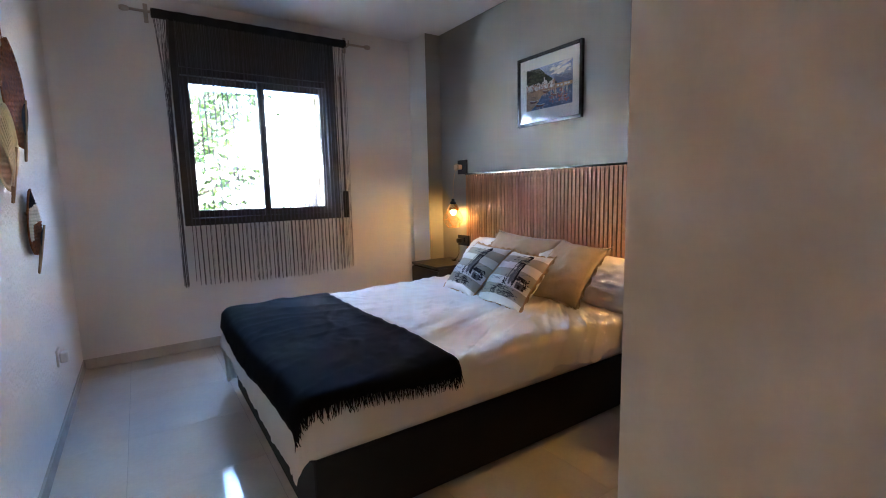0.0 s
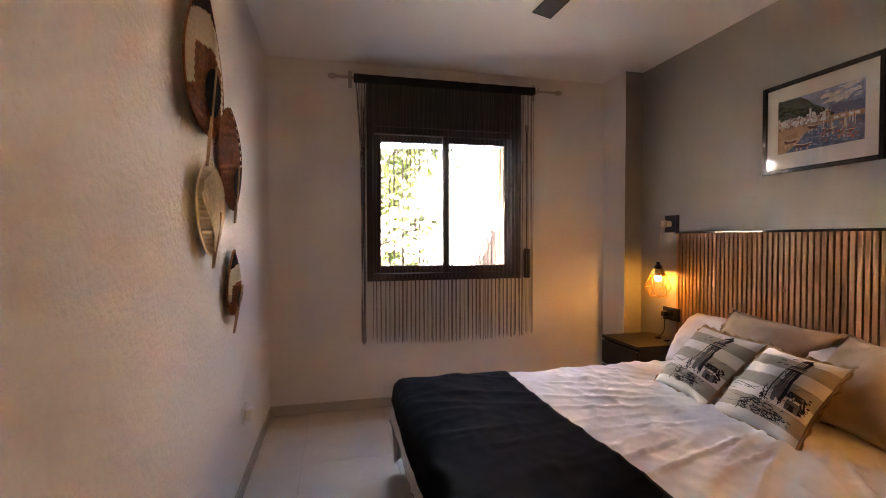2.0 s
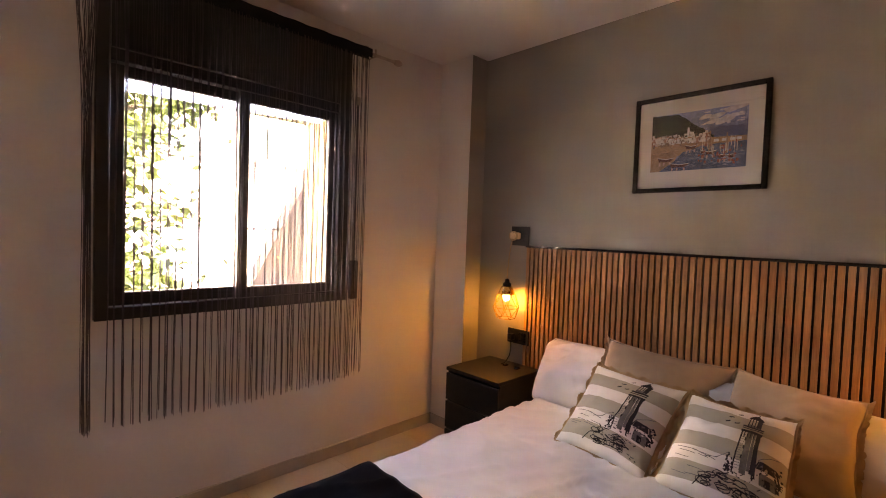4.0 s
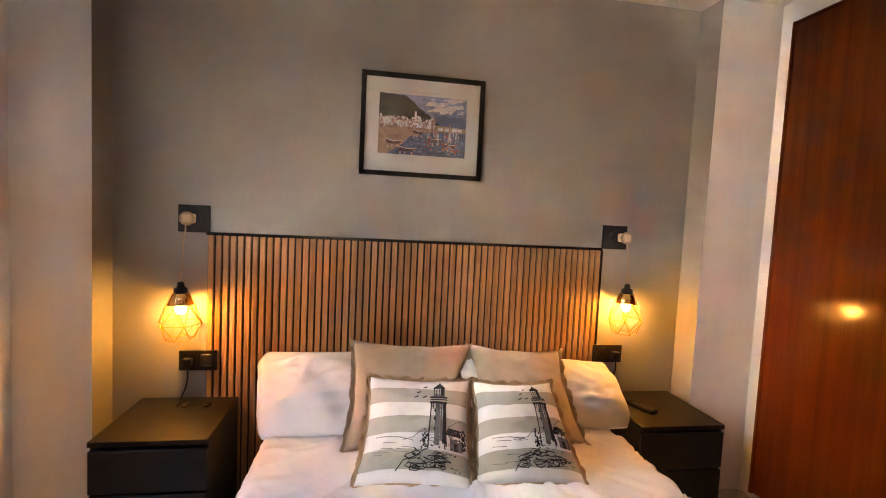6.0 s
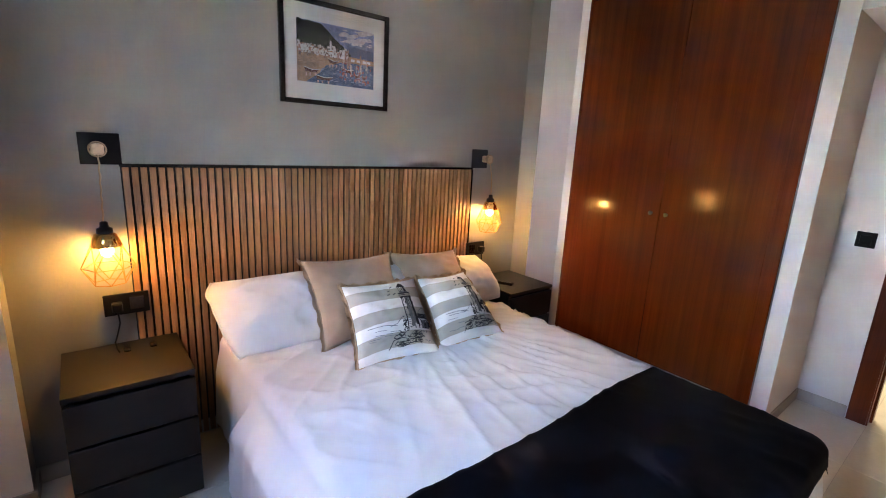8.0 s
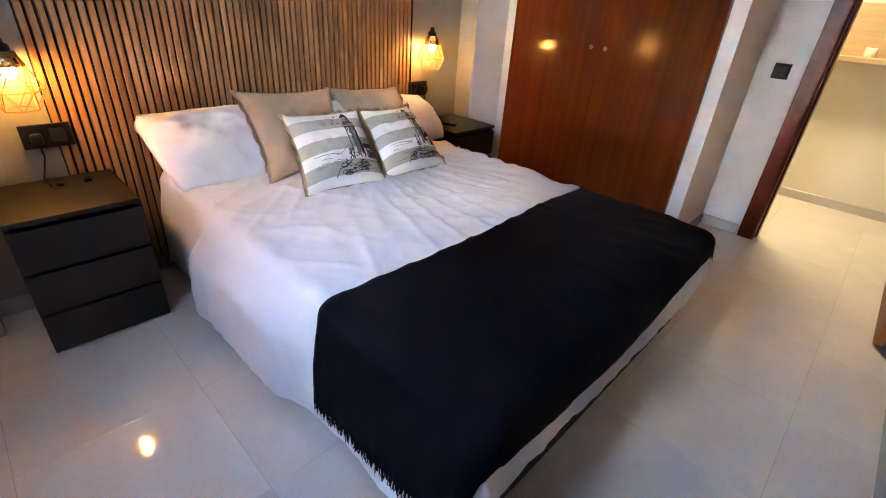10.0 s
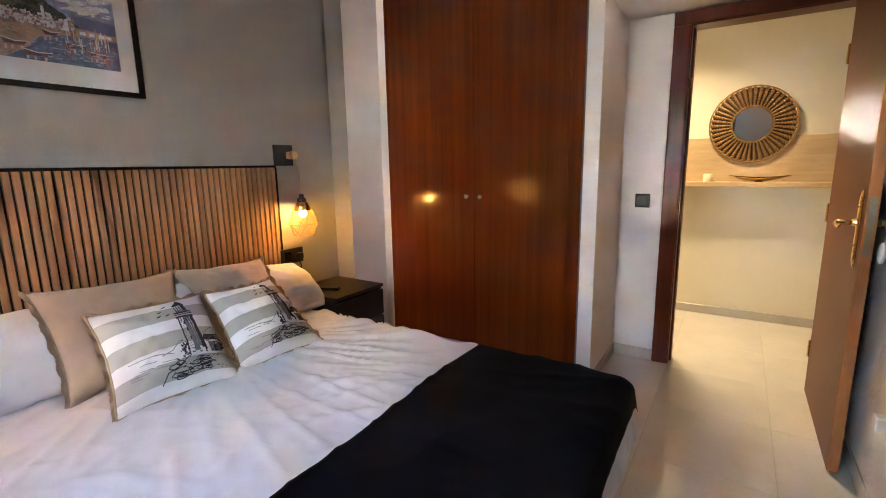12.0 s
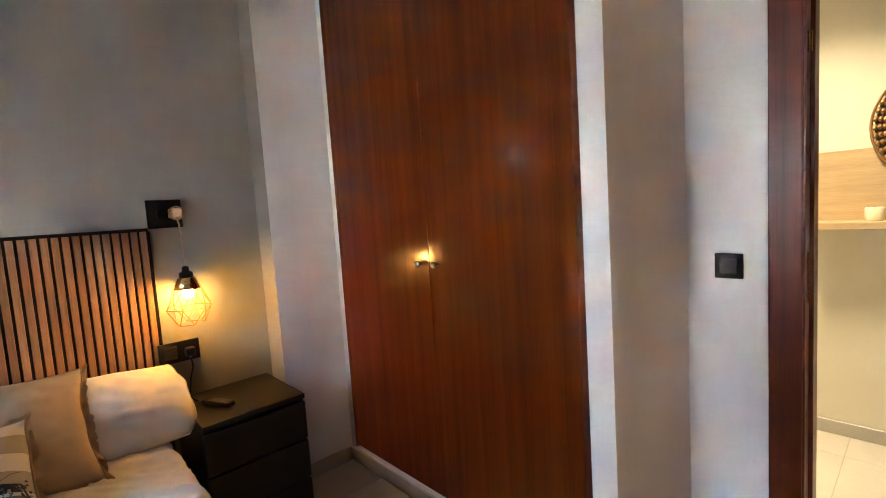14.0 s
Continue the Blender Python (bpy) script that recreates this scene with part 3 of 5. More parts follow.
# ---- nightstands ----
def nightstand(x1, y0, label):
    """A three-drawer chest, 0.40 wide, 0.405 deep, 0.55 high, its back at x1."""
    y1, x0, h = y0 + 0.40, x1 - 0.405, 0.55
    n = thing("nightstand", (x1, y0 + 0.2, 0), label, "nightstand", "nightstands beside the bed")
    part("carcass", boxes((x0 + 0.018, x1, y0, y0 + 0.016, 0, h - 0.02), (x0 + 0.018, x1, y1 - 0.016, y1, 0, h - 0.02), (x1 - 0.01, x1, y0 + 0.016, y1 - 0.016, 0.01, h - 0.02), (x0 + 0.03, x1 - 0.01, y0 + 0.016, y1 - 0.016, 0.01, 0.03)), BLACKWOOD, n)
    part("top", boxes((x0, x1, y0 - 0.001, y1 + 0.001, h - 0.02, h), bevel=0.002, seg=2), BLACKWOOD, n)
    for k in range(3):
        z0 = 0.012 + k * 0.171
        part("drawer", boxes((x0, x0 + 0.017, y0, y1, z0, z0 + 0.160), (x0 + 0.017, x0 + 0.03, y0 + 0.02, y1 - 0.02, z0, z0 + 0.14), bevel=0.002), BLACKWOOD, n)
    return n


night = nightstand(XE - 0.018, 2.830, "black-brown three-drawer nightstand with a charging cable")
night_b = copy_thing(night, pose(XE - 0.018, 0.675 + 0.2, 0))
tagged(night_b, "black-brown three-drawer nightstand with a remote control on it")


# ---- wall sockets and pendant lamps over the nightstands ----
def plug_socket(y, z):
    s = thing("lamp_socket", (XE, y, z), "square black wall socket above the headboard", "socket", "black sockets")
    part("plate", boxes((XE - 0.012, XE, y - 0.066, y + 0.066, z - 0.06, z + 0.06), bevel=0.003, seg=2), BLKPLAST, s)
    part("insert", lathe(bmesh.new(), [(0.030, -0.0145), (0.030, -0.0115)], (XE, y, z), "x", 24), BLKPLAST, s)
    return s


def pendant(y, y_plug, z_plug, top):
    xb = 2.665
    l = thing("pendant_lamp", (xb, y, z_plug), "lit gold wire cage pendant lamp hanging from a plug", "lamp", "bedside pendant lamps")
    part("plug", boxes((XE - 0.075, XE - 0.014, y_plug - 0.021, y_plug + 0.021, z_plug - 0.021, z_plug + 0.021), bevel=0.008, seg=2), PALEWOOD, l, "pale wooden plug")
    coil = []
    for k in range(40):
        a = k * 0.5
        coil.append((XE - 0.058 - 0.0004 * k, y_plug + 0.027 * math.cos(a), z_plug + 0.027 * math.sin(a)))
    part("cord_coil", tube(bmesh.new(), coil, 0.0035, 6), ROPE, l, "wound hemp cord")
    cord = [(xb + 0.025, y_plug, z_plug - 0.02)] + [(xb + 0.025 * (1 - k / 20) ** 3 + 0.0015 * math.sin(k * 1.6), y_plug + (y - y_plug) * k / 20 + 0.0015 * math.cos(k * 1.6), z_plug - 0.03 - (z_plug - 0.03 - top) * k / 20) for k in range(21)]
    part("cord", tube(bmesh.new(), cord, 0.0032, 6), ROPE, l, "twisted hemp cord")
    part("lamp_holder", lathe(bmesh.new(), [(0.006, 0.0), (0.013, -0.004), (0.015, -0.022), (0.026, -0.028), (0.028, -0.05), (0.02, -0.052)], (xb, y, top), n=20), BLKPLAST, l, "black lamp holder", smooth=True)
    part("collar", lathe(bmesh.new(), [(0.028, -0.045), (0.036, -0.050), (0.054, -0.096), (0.053, -0.097), (0.034, -0.052), (0.026, -0.047)], (xb, y, top), n=20), BRASS, l, "coppery metal cap", smooth=True)
    n = 6
    rt, rm, rb, z1, z2, z3 = 0.054, 0.086, 0.056, top - 0.095, top - 0.178, top - 0.245
    T = [Vector((xb + rt * math.cos(k * math.tau / n), y + rt * math.sin(k * math.tau / n), z1)) for k in range(n)]
    M = [Vector((xb + rm * math.cos((k + 0.5) * math.tau / n), y + rm * math.sin((k + 0.5) * math.tau / n), z2)) for k in range(n)]
    B = [Vector((xb + rb * math.cos(k * math.tau / n), y + rb * math.sin(k * math.tau / n), z3)) for k in range(n)]
    for k in range(n):
        for a, b in ((T[k], T[(k + 1) % n]), (T[k], M[k]), (T[(k + 1) % n], M[k]), (M[k], M[(k + 1) % n]), (M[k], B[k]), (M[k], B[(k + 1) % n]), (B[k], B[(k + 1) % n])):
            part("cage_wire", tube(bmesh.new(), [a, b], 0.0019, 6), GOLDWIRE, l)
    part("bulb", lathe(bmesh.new(), [(0.008, top - 0.056), (0.010, top - 0.070), (0.018, top - 0.095), (0.021, top - 0.112), (0.018, top - 0.128), (0.008, top - 0.138)], (xb, y, 0), n=18), BULBGLOW, l, "glowing warm bulb", smooth=True)
    return l


plug_socket(3.03, 1.352)
plug_socket(1.032, 1.352)
pendant(3.048, 3.04, 1.352, 1.085)
pendant(0.998, 1.0, 1.352, 1.128)


def double_socket(y, z, y_plug):
    s = thing("double_socket", (XE, y, z), "black double wall socket with a black plug", "socket", "black sockets")
    part("plate", boxes((XE - 0.034, XE - 0.0225, y - 0.079, y + 0.079, z - 0.045, z + 0.045), (XE - 0.0225, XE, y - 0.07, y + 0.07, z - 0.038, z + 0.038), bevel=0.003, seg=2), BLKPLAST, s)
    part("plug", boxes((XE - 0.072, XE - 0.034, y_plug - 0.018, y_plug + 0.018, z - 0.022, z + 0.016), bevel=0.006, seg=2), BLKPLAST, s)
    part("insert", boxes((XE - 0.0355, XE - 0.034, y + (y - y_plug) - 0.026, y + (y - y_plug) + 0.026, z - 0.028, z + 0.028), bevel=0.001), FRAMEBLK, s, "usb insert")
    part("cable", tube(bmesh.new(), [(XE - 0.055, y_plug, z - 0.02), (XE - 0.058, y_plug - 0.004, z - 0.07), (XE - 0.05, y_plug + 0.008, z - 0.12), (XE - 0.06, y_plug + 0.02, 0.57), (XE - 0.09, y_plug + 0.018, 0.5545), (XE - 0.13, y_plug + 0.012, 0.5545)], 0.0032, 6), BLKPLAST, s, "black cable", smooth=True)


double_socket(3.0, 0.722, 3.035)
double_socket(1.04, 0.755, 1.005)
for yy in (2.93, 3.02):
    g = thing("cable_tip", (2.66, yy, 0.55), "small shiny black cable plug lying on the nightstand", "plug")
    part("tip", boxes((2.63, 2.665, yy - 0.012, yy + 0.012, 0.55, 0.560), bevel=0.004, seg=2), FRAMEBLK, g)
rc = thing("remote_control", (2.5, 1.0, 0.55), "slim black remote control lying on the nightstand", "remote control")
bm = boxes((-0.075, 0.075, -0.021, 0.021, 0, 0.018), bevel=0.006, seg=2)
bmesh.ops.transform(bm, matrix=pose(2.53, 0.965, 0.55, 0, 0, 25), verts=bm.verts)
part("body", bm, BLKPLAST, rc)
bm = boxes(*[(-0.06 + 0.018 * i, -0.05 + 0.018 * i, -0.014 + 0.011 * j, -0.007 + 0.011 * j, 0.0175, 0.0195) for i in range(6) for j in range(3)])
bmesh.ops.transform(bm, matrix=pose(2.53, 0.965, 0.55, 0, 0, 25), verts=bm.verts)
part("buttons", bm, INKGREY, rc, "grey buttons")

# ---- bed ----
BX0, BX1, BY0, BY1, BT = 0.755, 2.735, 1.165, 2.655, 0.505
bed = thing("bed", ((BX0 + BX1) / 2, (BY0 + BY1) / 2, 0), "double bed on a black fabric box base", "bed")
part("base", boxes((BX0 + 0.045, BX1 - 0.005, BY0 + 0.015, BY1 - 0.015, 0.03, 0.30), bevel=0.012, seg=2), BASEBLK, bed, "black fabric box base")
for lx in (BX0 + 0.1, BX1 - 0.12):
    for ly in (BY0 + 0.1, BY1 - 0.1):
        part("foot", lathe(bmesh.new(), [(0.025, 0), (0.03, 0.03)], (lx, ly, 0), n=12), BLKPLAST, bed)
part("mattress", boxes((BX0 + 0.015, BX1 - 0.005, BY0 + 0.008, BY1 - 0.008, 0.30, BT - 0.025), bevel=0.04, seg=3), COTTON, bed, "white mattress")


def smooth(a, b, x):
    t = max(0.0, min(1.0, (x - a) / (b - a)))
    return t * t * (3 - 2 * t)


def draped(x, y, lift, seed, ripple, flare=0.05):
    """Where a point of a cloth, laid out flat at (x, y) over the mattress, comes to lie."""
    r = 0.045
    cx, cy = max(x, BX0 + r), min(max(y, BY0 + r), BY1 - r)
    dx, dy = x - cx, y - cy
    d = (abs(dx) ** 3 + abs(dy) ** 3) ** (1 / 3)
    puff = 0.016 * math.sin(math.pi * min(1, max(0, (y - BY0) / (BY1 - BY0)))) * smooth(0, 0.2, x - BX0)
    wr = 0.65 * ripple * (noise.noise(Vector((x * 3.1, y * 3.3, seed))) + 0.6 * noise.noise(Vector((x * 9 + y * 4, y * 7 - x * 3, seed + 4))))
    near = 1 + smooth(0, 0.8, BY0 + 0.8 - y) * smooth(1.2, 1.9, x)
    fan = math.atan2(y - 1.75, x - 2.5)
    wr += ripple * 1.1 * near * (1 - abs(noise.noise(Vector((fan * 9.0 + 0.8 * x, math.hypot(x - 2.5, y - 1.75) * 1.1, seed + 2))))) ** 9
    wr += ripple * 0.32 * (1 - abs(noise.noise(Vector((x * 6.5 + y * 2.5, y * 10 - x * 5, seed + 12))))) ** 9
    wr += ripple * 0.30 * noise.noise(Vector((x * 24, y * 17 + x * 9, seed + 6)))
    fold = ripple * 0.9 * (1 - abs(noise.noise(Vector((x * 2.2 + y * 1.6, (y - x) * 4.5, seed + 9))))) ** 6
    z = BT + puff + lift + wr + fold
    if d < 1e-6:
        return Vector((x, y, z))
    n = Vector((dx, dy, 0)).normalized()
    rr = r + lift
    a = min(d / rr, math.pi / 2)
    out, down = rr * math.sin(a), rr * (1 - math.cos(a))
    rest = max(0, d - rr * math.pi / 2)
    along = x if abs(dy) > abs(dx) else y
    wave = (0.014 + 0.012 * noise.noise(Vector((along * 4.5, seed, 0))) + 0.010 * noise.noise(Vector((along * 13, seed, 2))) + 0.004 * noise.noise(Vector((along * 31 + rest * 12, seed, 5)))) * min(1, rest / 0.15)
    out += rest * flare + wave + (0.03 * rest if abs(dx * dy) > 1e-5 else 0)
    return Vector((cx, cy, z - down - rest)) + n * out


# sheet, lower on the window side
def sheet_point(u, v):
    x = (BX0 - 0.20 - 0.008 * math.sin(v * 7)) + u * (BX1 - 0.02 - BX0 + 0.20)
    s0 = BY0 - 0.130 - 0.022 * noise.noise(Vector((u * 6, 0, 5))) - 0.014 * noise.noise(Vector((u * 17, 0, 8))) - 0.02 * (1 - u)
    s1 = BY1 + 0.435 + 0.025 * noise.noise(Vector((u * 4, 3, 1)))
    y = s0 + v * (s1 - s0)
    p = draped(x, y, 0.004, 3.0, 0.0088)
    # the head end of the window side hangs from a pleat, set back
    hang = smooth(0.46, 0.30, p.z) * smooth(BY1 - 0.02, BY1 + 0.04, y)
    p.y += hang * smooth(1.40, 1.60, x) * (0.055 * smooth(2.215, 2.20, x) + 0.022 * smooth(2.08, 2.19, x) * smooth(2.215, 2.20, x))
    return p


sheet = thing("bed_sheet", ((BX0 + BX1) / 2, (BY0 + BY1) / 2, 0), "rumpled white cotton sheet hanging over the bed's sides", "bed sheet")
bm = bmesh.new()
skin(bm, sheet_point, 190, 170)
part("cloth", bm, COTTON, sheet, smooth=True)

# throw over the foot of the bed, with a fringe at both ends
TX1 = 1.365


def throw_point(u, v):
    s0, s1 = BY0 - 0.035, BY1 + 0.33
    y = s0 + v * (s1 - s0)
    edge = TX1 - 0.015 * math.sin(v * 3.1) + 0.012 * math.sin(v * 9)
    x0 = BX0 - 0.105 + 0.02 * math.sin(v * 7 + 1)
    return draped(x0 + u * (edge - x0), y + 0.03 * math.sin(u * 5) * (0.5 - v), 0.016, 3.0, 0.0065, 0.08)


throw = thing("throw_blanket", (1.0, (BY0 + BY1) / 2, BT), "navy-black woollen throw with fringed ends across the bed's foot", "blanket")
bm = bmesh.new()
skin(bm, throw_point, 50, 110)
bmesh.ops.recalc_face_normals(bm, faces=bm.faces)
ext = bmesh.ops.solidify(bm, geom=list(bm.faces), thickness=0.006)
part("cloth", bm, THROW, throw, smooth=True)
rng = random.Random(9)
bm = bmesh.new()
for v0, dv in ((0.0, -1), (1.0, 1)):
    for k in range(210):
        u = (k + rng.random()) / 210
        p, q = throw_point(u, v0), throw_point(u, v0 - dv * 0.01)
        d = (p - q).normalized()
        d = (d + Vector((rng.uniform(-0.5, 0.5), rng.uniform(-0.2, 0.2), -0.5))).normalized()
        ln = 0.022 + 0.022 * rng.random()
        tube(bm, [p - d * 0.004, p + d * ln * 0.5, p + d * ln + Vector((rng.uniform(-0.006, 0.006), 0, -0.004))], [0.0022, 0.0018, 0.0009], 4)
part("fringe", bm, THROW, throw, "short black fringe", kind="stuff")


# ---- pillows and cushions ----
def puffed(p00, p10, p01, p11, thick, seed, pinch=0.06, wrinkle=0.006, blunt=0.0, ends=2, flat=1.0):
    """Front and back of a cushion between four corners: functions of (u, v, side)."""
    a, b, c, d = (Vector(p) for p in (p00, p10, p01, p11))
    nrm = (b - a).cross(c - a).normalized()

    def f(u, v, side):
        e = (1 - abs(2 * u - 1) ** ends) * 4 * v * (1 - v)
        uu = u + pinch * (0.5 - u) * (4 * v * (1 - v)) * 0.9
        vv = v + pinch * (0.5 - v) * (4 * u * (1 - u)) * 0.9
        uu += blunt * (0.5 - u) * abs(2 * v - 1) ** 3
        vv += blunt * (0.5 - v) * abs(2 * u - 1) ** 3
        p = a.lerp(b, uu).lerp(c.lerp(d, uu), vv)
        uu += 0.012 * noise.noise(Vector((v * 5, 1.7, seed))) * abs(2 * u - 1)
        vv += 0.012 * noise.noise(Vector((u * 5, 6.1, seed))) * abs(2 * v - 1)
        p = a.lerp(b, uu).lerp(c.lerp(d, uu), vv)
        crease = (1 - abs(noise.noise(Vector((u * 3 * flat + v * 2, v * 5 - u * 2 * flat, seed + 8))))) ** 7
        w = wrinkle * (0.9 * crease + noise.noise(Vector((u * 4 * flat, v * 4, seed))) + 0.7 * noise.noise(Vector((u * 11 * flat, v * 9, seed + 3)))) * min(1, 3 * e)
        return p + nrm * side * (thick / 2 * (max(e, 0) ** 0.55) + w)
    return f


def cushion_mesh(f, n=26, nu=0):
    bm = bmesh.new()
    skin(bm, lambda u, v: f(u, v, 1), nu or n, n)
    skin(bm, lambda u, v: f(1 - u, v, -1), nu or n, n)
    bmesh.ops.remove_doubles(bm, verts=bm.verts, dist=0.0005)
    return bm


def rim(f, r, n=20, out=0.0):
    ring = []
    for k in range(4 * n):
        s, q = (k % n) / n, k // n
        u, v = ((s, 0), (1, s), (1 - s, 1), (0, 1 - s))[q]
        ring.append(f(u, v, 0))
    return tube(bmesh.new(), ring, r, 6, closed=True)


def pillow(p00, p10, p01, p11, thick, seed, label):
    f = puffed(p00, p10, p01, p11, thick, seed, 0.04, 0.012, 0.075, 5, 3.0)
    c = [sum(p[i] for p in (p00, p10, p01, p11)) / 4 for i in range(3)]
    o = thing("pillow", (c[0], c[1], min(p00[2], p10[2])), label, "pillow")
    part("case", cushion_mesh(f, 30, 90), COTTON, o, smooth=True)
    part("seam", rim(f, 0.003, 30), COTTON, o, smooth=True)


# corners: lower and upper, the window end first
pillow((2.40, 2.71, 0.50), (2.40, 1.04, 0.51), (2.685, 2.765, 0.79), (2.68, 1.04, 0.735), 0.23, 1, "long plump white pillow leaning along the slatted headboard")


def frayed(f, width, sides, seed):
    """A wavy flange of loose weave along the chosen sides of a cushion."""
    bm = bmesh.new()
    mid = f(0.5, 0.5, 0)
    nrm = (f(0.5, 0.5, 1) - mid).normalized()
    for q in sides:
        def at(s, w, q=q):
            u, v = ((s, 0), (1, s), (1 - s, 1), (0, 1 - s))[q]
            p = f(u, v, 0)
            inner = f(u + (0.5 - u) * 0.12, v + (0.5 - v) * 0.12, 0)
            out = (p - inner).normalized()
            n1 = noise.noise(Vector((s * 14, q * 3.1, seed)))
            n2 = noise.noise(Vector((s * 45, q * 5.3, seed + 2)))
            return p + out * (w - 0.15) * width * (1 + 0.35 * n1 + 0.3 * n2) + nrm * w * width * (0.45 * n1 + 0.3 * math.sin(s * 40 + q))
        skin(bm, at, 70, 3)
    bmesh.ops.solidify(bm, geom=list(bm.faces), thickness=0.0022)
    return bm


def linen_cushion(p00, p10, p01, p11, seed):
    f = puffed(p00, p10, p01, p11, 0.16, seed, 0.12, 0.010)
    c = [sum(p[i] for p in (p00, p10, p01, p11)) / 4 for i in range(3)]
    o = thing("cushion", (c[0], c[1], p00[2]), "plain beige linen cushion behind the printed ones", "cushion", "cushions on the bed")
    part("cover", cushion_mesh(f), LINEN, o, smooth=True)
    part("seam", rim(f, 0.003), LINEN, o, smooth=True)
    for q in (1, 3):
        part("frayed_edge", frayed(f, 0.024, (q,), seed), LINEN, o, "frayed linen edge")


linen_cushion((2.27, 2.335, 0.52), (2.33, 1.83, 0.52), (2.565, 2.325, 0.865), (2.63, 1.79, 0.83), 4)
linen_cushion((2.30, 1.84, 0.52), (2.26, 1.37, 0.52), (2.64, 1.80, 0.83), (2.56, 1.385, 0.82), 5)


def printed_cushion(p00, p10, p01, p11, seed):
    f = puffed(p00, p10, p01, p11, 0.17, seed, 0.10, 0.007)
    c = [sum(p[i] for p in (p00, p10, p01, p11)) / 4 for i in range(3)]
    o = thing("printed_cushion", (c[0], c[1], p00[2]), "square cushion with grey stripes, a printed lighthouse and tan edging", "cushion", "cushions on the bed")
    bm = bmesh.new()
    stripes = ((0.10, 0.26), (0.40, 0.56), (0.70, 0.86))
    skin(bm, lambda u, v: f(u, v, 1), 30, 50, lambda u, v: int(any(a < v < b for a, b in stripes)))
    skin(bm, lambda u, v: f(1 - u, v, -1), 20, 20)
    part("cover", bm, [PRINTW, PRINTG], o, smooth=True)
    for q in range(4):
        part("edging", frayed(f, 0.022, (q,), seed), PIPING, o, "frayed tan edging")
    part("seam", rim(f, 0.005), PIPING, o, smooth=True)
    ink, grey = bmesh.new(), bmesh.new()

    def on(u, v, h=0.0022):
        return f(u, v, 1) + (f(u, v, 1) - f(u, v, 0)).normalized() * h

    def stroke(pts, w, target=None):
        b = ink if target is None else target
        dense = []
        for (u0, v0), (u1, v1) in zip(pts, pts[1:]):
            m = max(1, int(math.hypot(u1 - u0, v1 - v0) / 0.03))
            dense += [(u0 + (u1 - u0) * k / m, v0 + (v1 - v0) * k / m) for k in range(m)]
        dense.append(pts[-1])
        prev = None
        for k, (u, v) in enumerate(dense):
            a, c2 = dense[max(0, k - 1)], dense[min(len(dense) - 1, k + 1)]
            du, dv = c2[0] - a[0], c2[1] - a[1]
            ln = math.hypot(du, dv) or 1
            nu, nv = -dv / ln * w / 2, du / ln * w / 2
            cur = (b.verts.new(on(u + nu, v + nv)), b.verts.new(on(u - nu, v - nv)))
            if prev:
                b.faces.new((prev[0], cur[0], cur[1], prev[1]))
            prev = cur

    def patch(u0, u1, v0, v1, lean=0.0, target=None):
        b = ink if target is None else target
        skin(b, lambda s, t: on(u0 + (u1 - u0) * s + lean * (0.5 - s) * 2 * t, v0 + (v1 - v0) * t, 0.0018), 3, max(2, int((v1 - v0) / 0.03)))

    c0 = 0.70
    # tower with its shaded flank, gallery, lantern and cap
    stroke([(c0 - 0.085, 0.28), (c0 - 0.068, 0.70)], 0.012)
    stroke([(c0 + 0.085, 0.30), (c0 + 0.068, 0.70)], 0.012)
    patch(c0 + 0.045, c0 + 0.082, 0.32, 0.70, 0.006)
    patch(c0 + 0.02, c0 + 0.045, 0.34, 0.70, 0.004, grey)
    for vv, w in ((0.70, 0.026), (0.735, 0.012), (0.76, 0.02)):
        stroke([(c0 - 0.085, vv), (c0 + 0.085, vv)], w)
    for k in range(7):
        stroke([(c0 - 0.072 + 0.024 * k, 0.635), (c0 - 0.072 + 0.024 * k, 0.70)], 0.008)
    patch(c0 - 0.055, c0 + 0.055, 0.765, 0.80, 0, grey)
    for k in range(5):
        stroke([(c0 - 0.05 + 0.025 * k, 0.765), (c0 - 0.048 + 0.024 * k, 0.875)], 0.008)
    patch(c0 + 0.015, c0 + 0.05, 0.78, 0.87)
    stroke([(c0 - 0.06, 0.875), (c0 + 0.06, 0.875)], 0.016)
    for k in range(6):
        w = 0.055 * (1 - k / 6)
        stroke([(c0 - w, 0.882 + 0.009 * k), (c0 + w, 0.882 + 0.009 * k)], 0.011)
    stroke([(c0, 0.92), (c0, 0.965)], 0.008)
    for vv in (0.42, 0.52, 0.6):
        stroke([(c0 - 0.03, vv), (c0 - 0.03, vv + 0.035)], 0.013)
    # cottage, trees and rocks
    patch(c0 + 0.09, c0 + 0.235, 0.40, 0.455, 0.02)
    stroke([(c0 + 0.07, 0.37), (c0 + 0.105, 0.46), (c0 + 0.23, 0.455), (c0 + 0.255, 0.38)], 0.012)
    stroke([(c0 + 0.07, 0.28), (c0 + 0.07, 0.38)], 0.012)
    patch(c0 + 0.12, c0 + 0.24, 0.28, 0.375, 0, grey)
    patch(c0 + 0.16, c0 + 0.2, 0.28, 0.34)
    r2 = random.Random(seed)
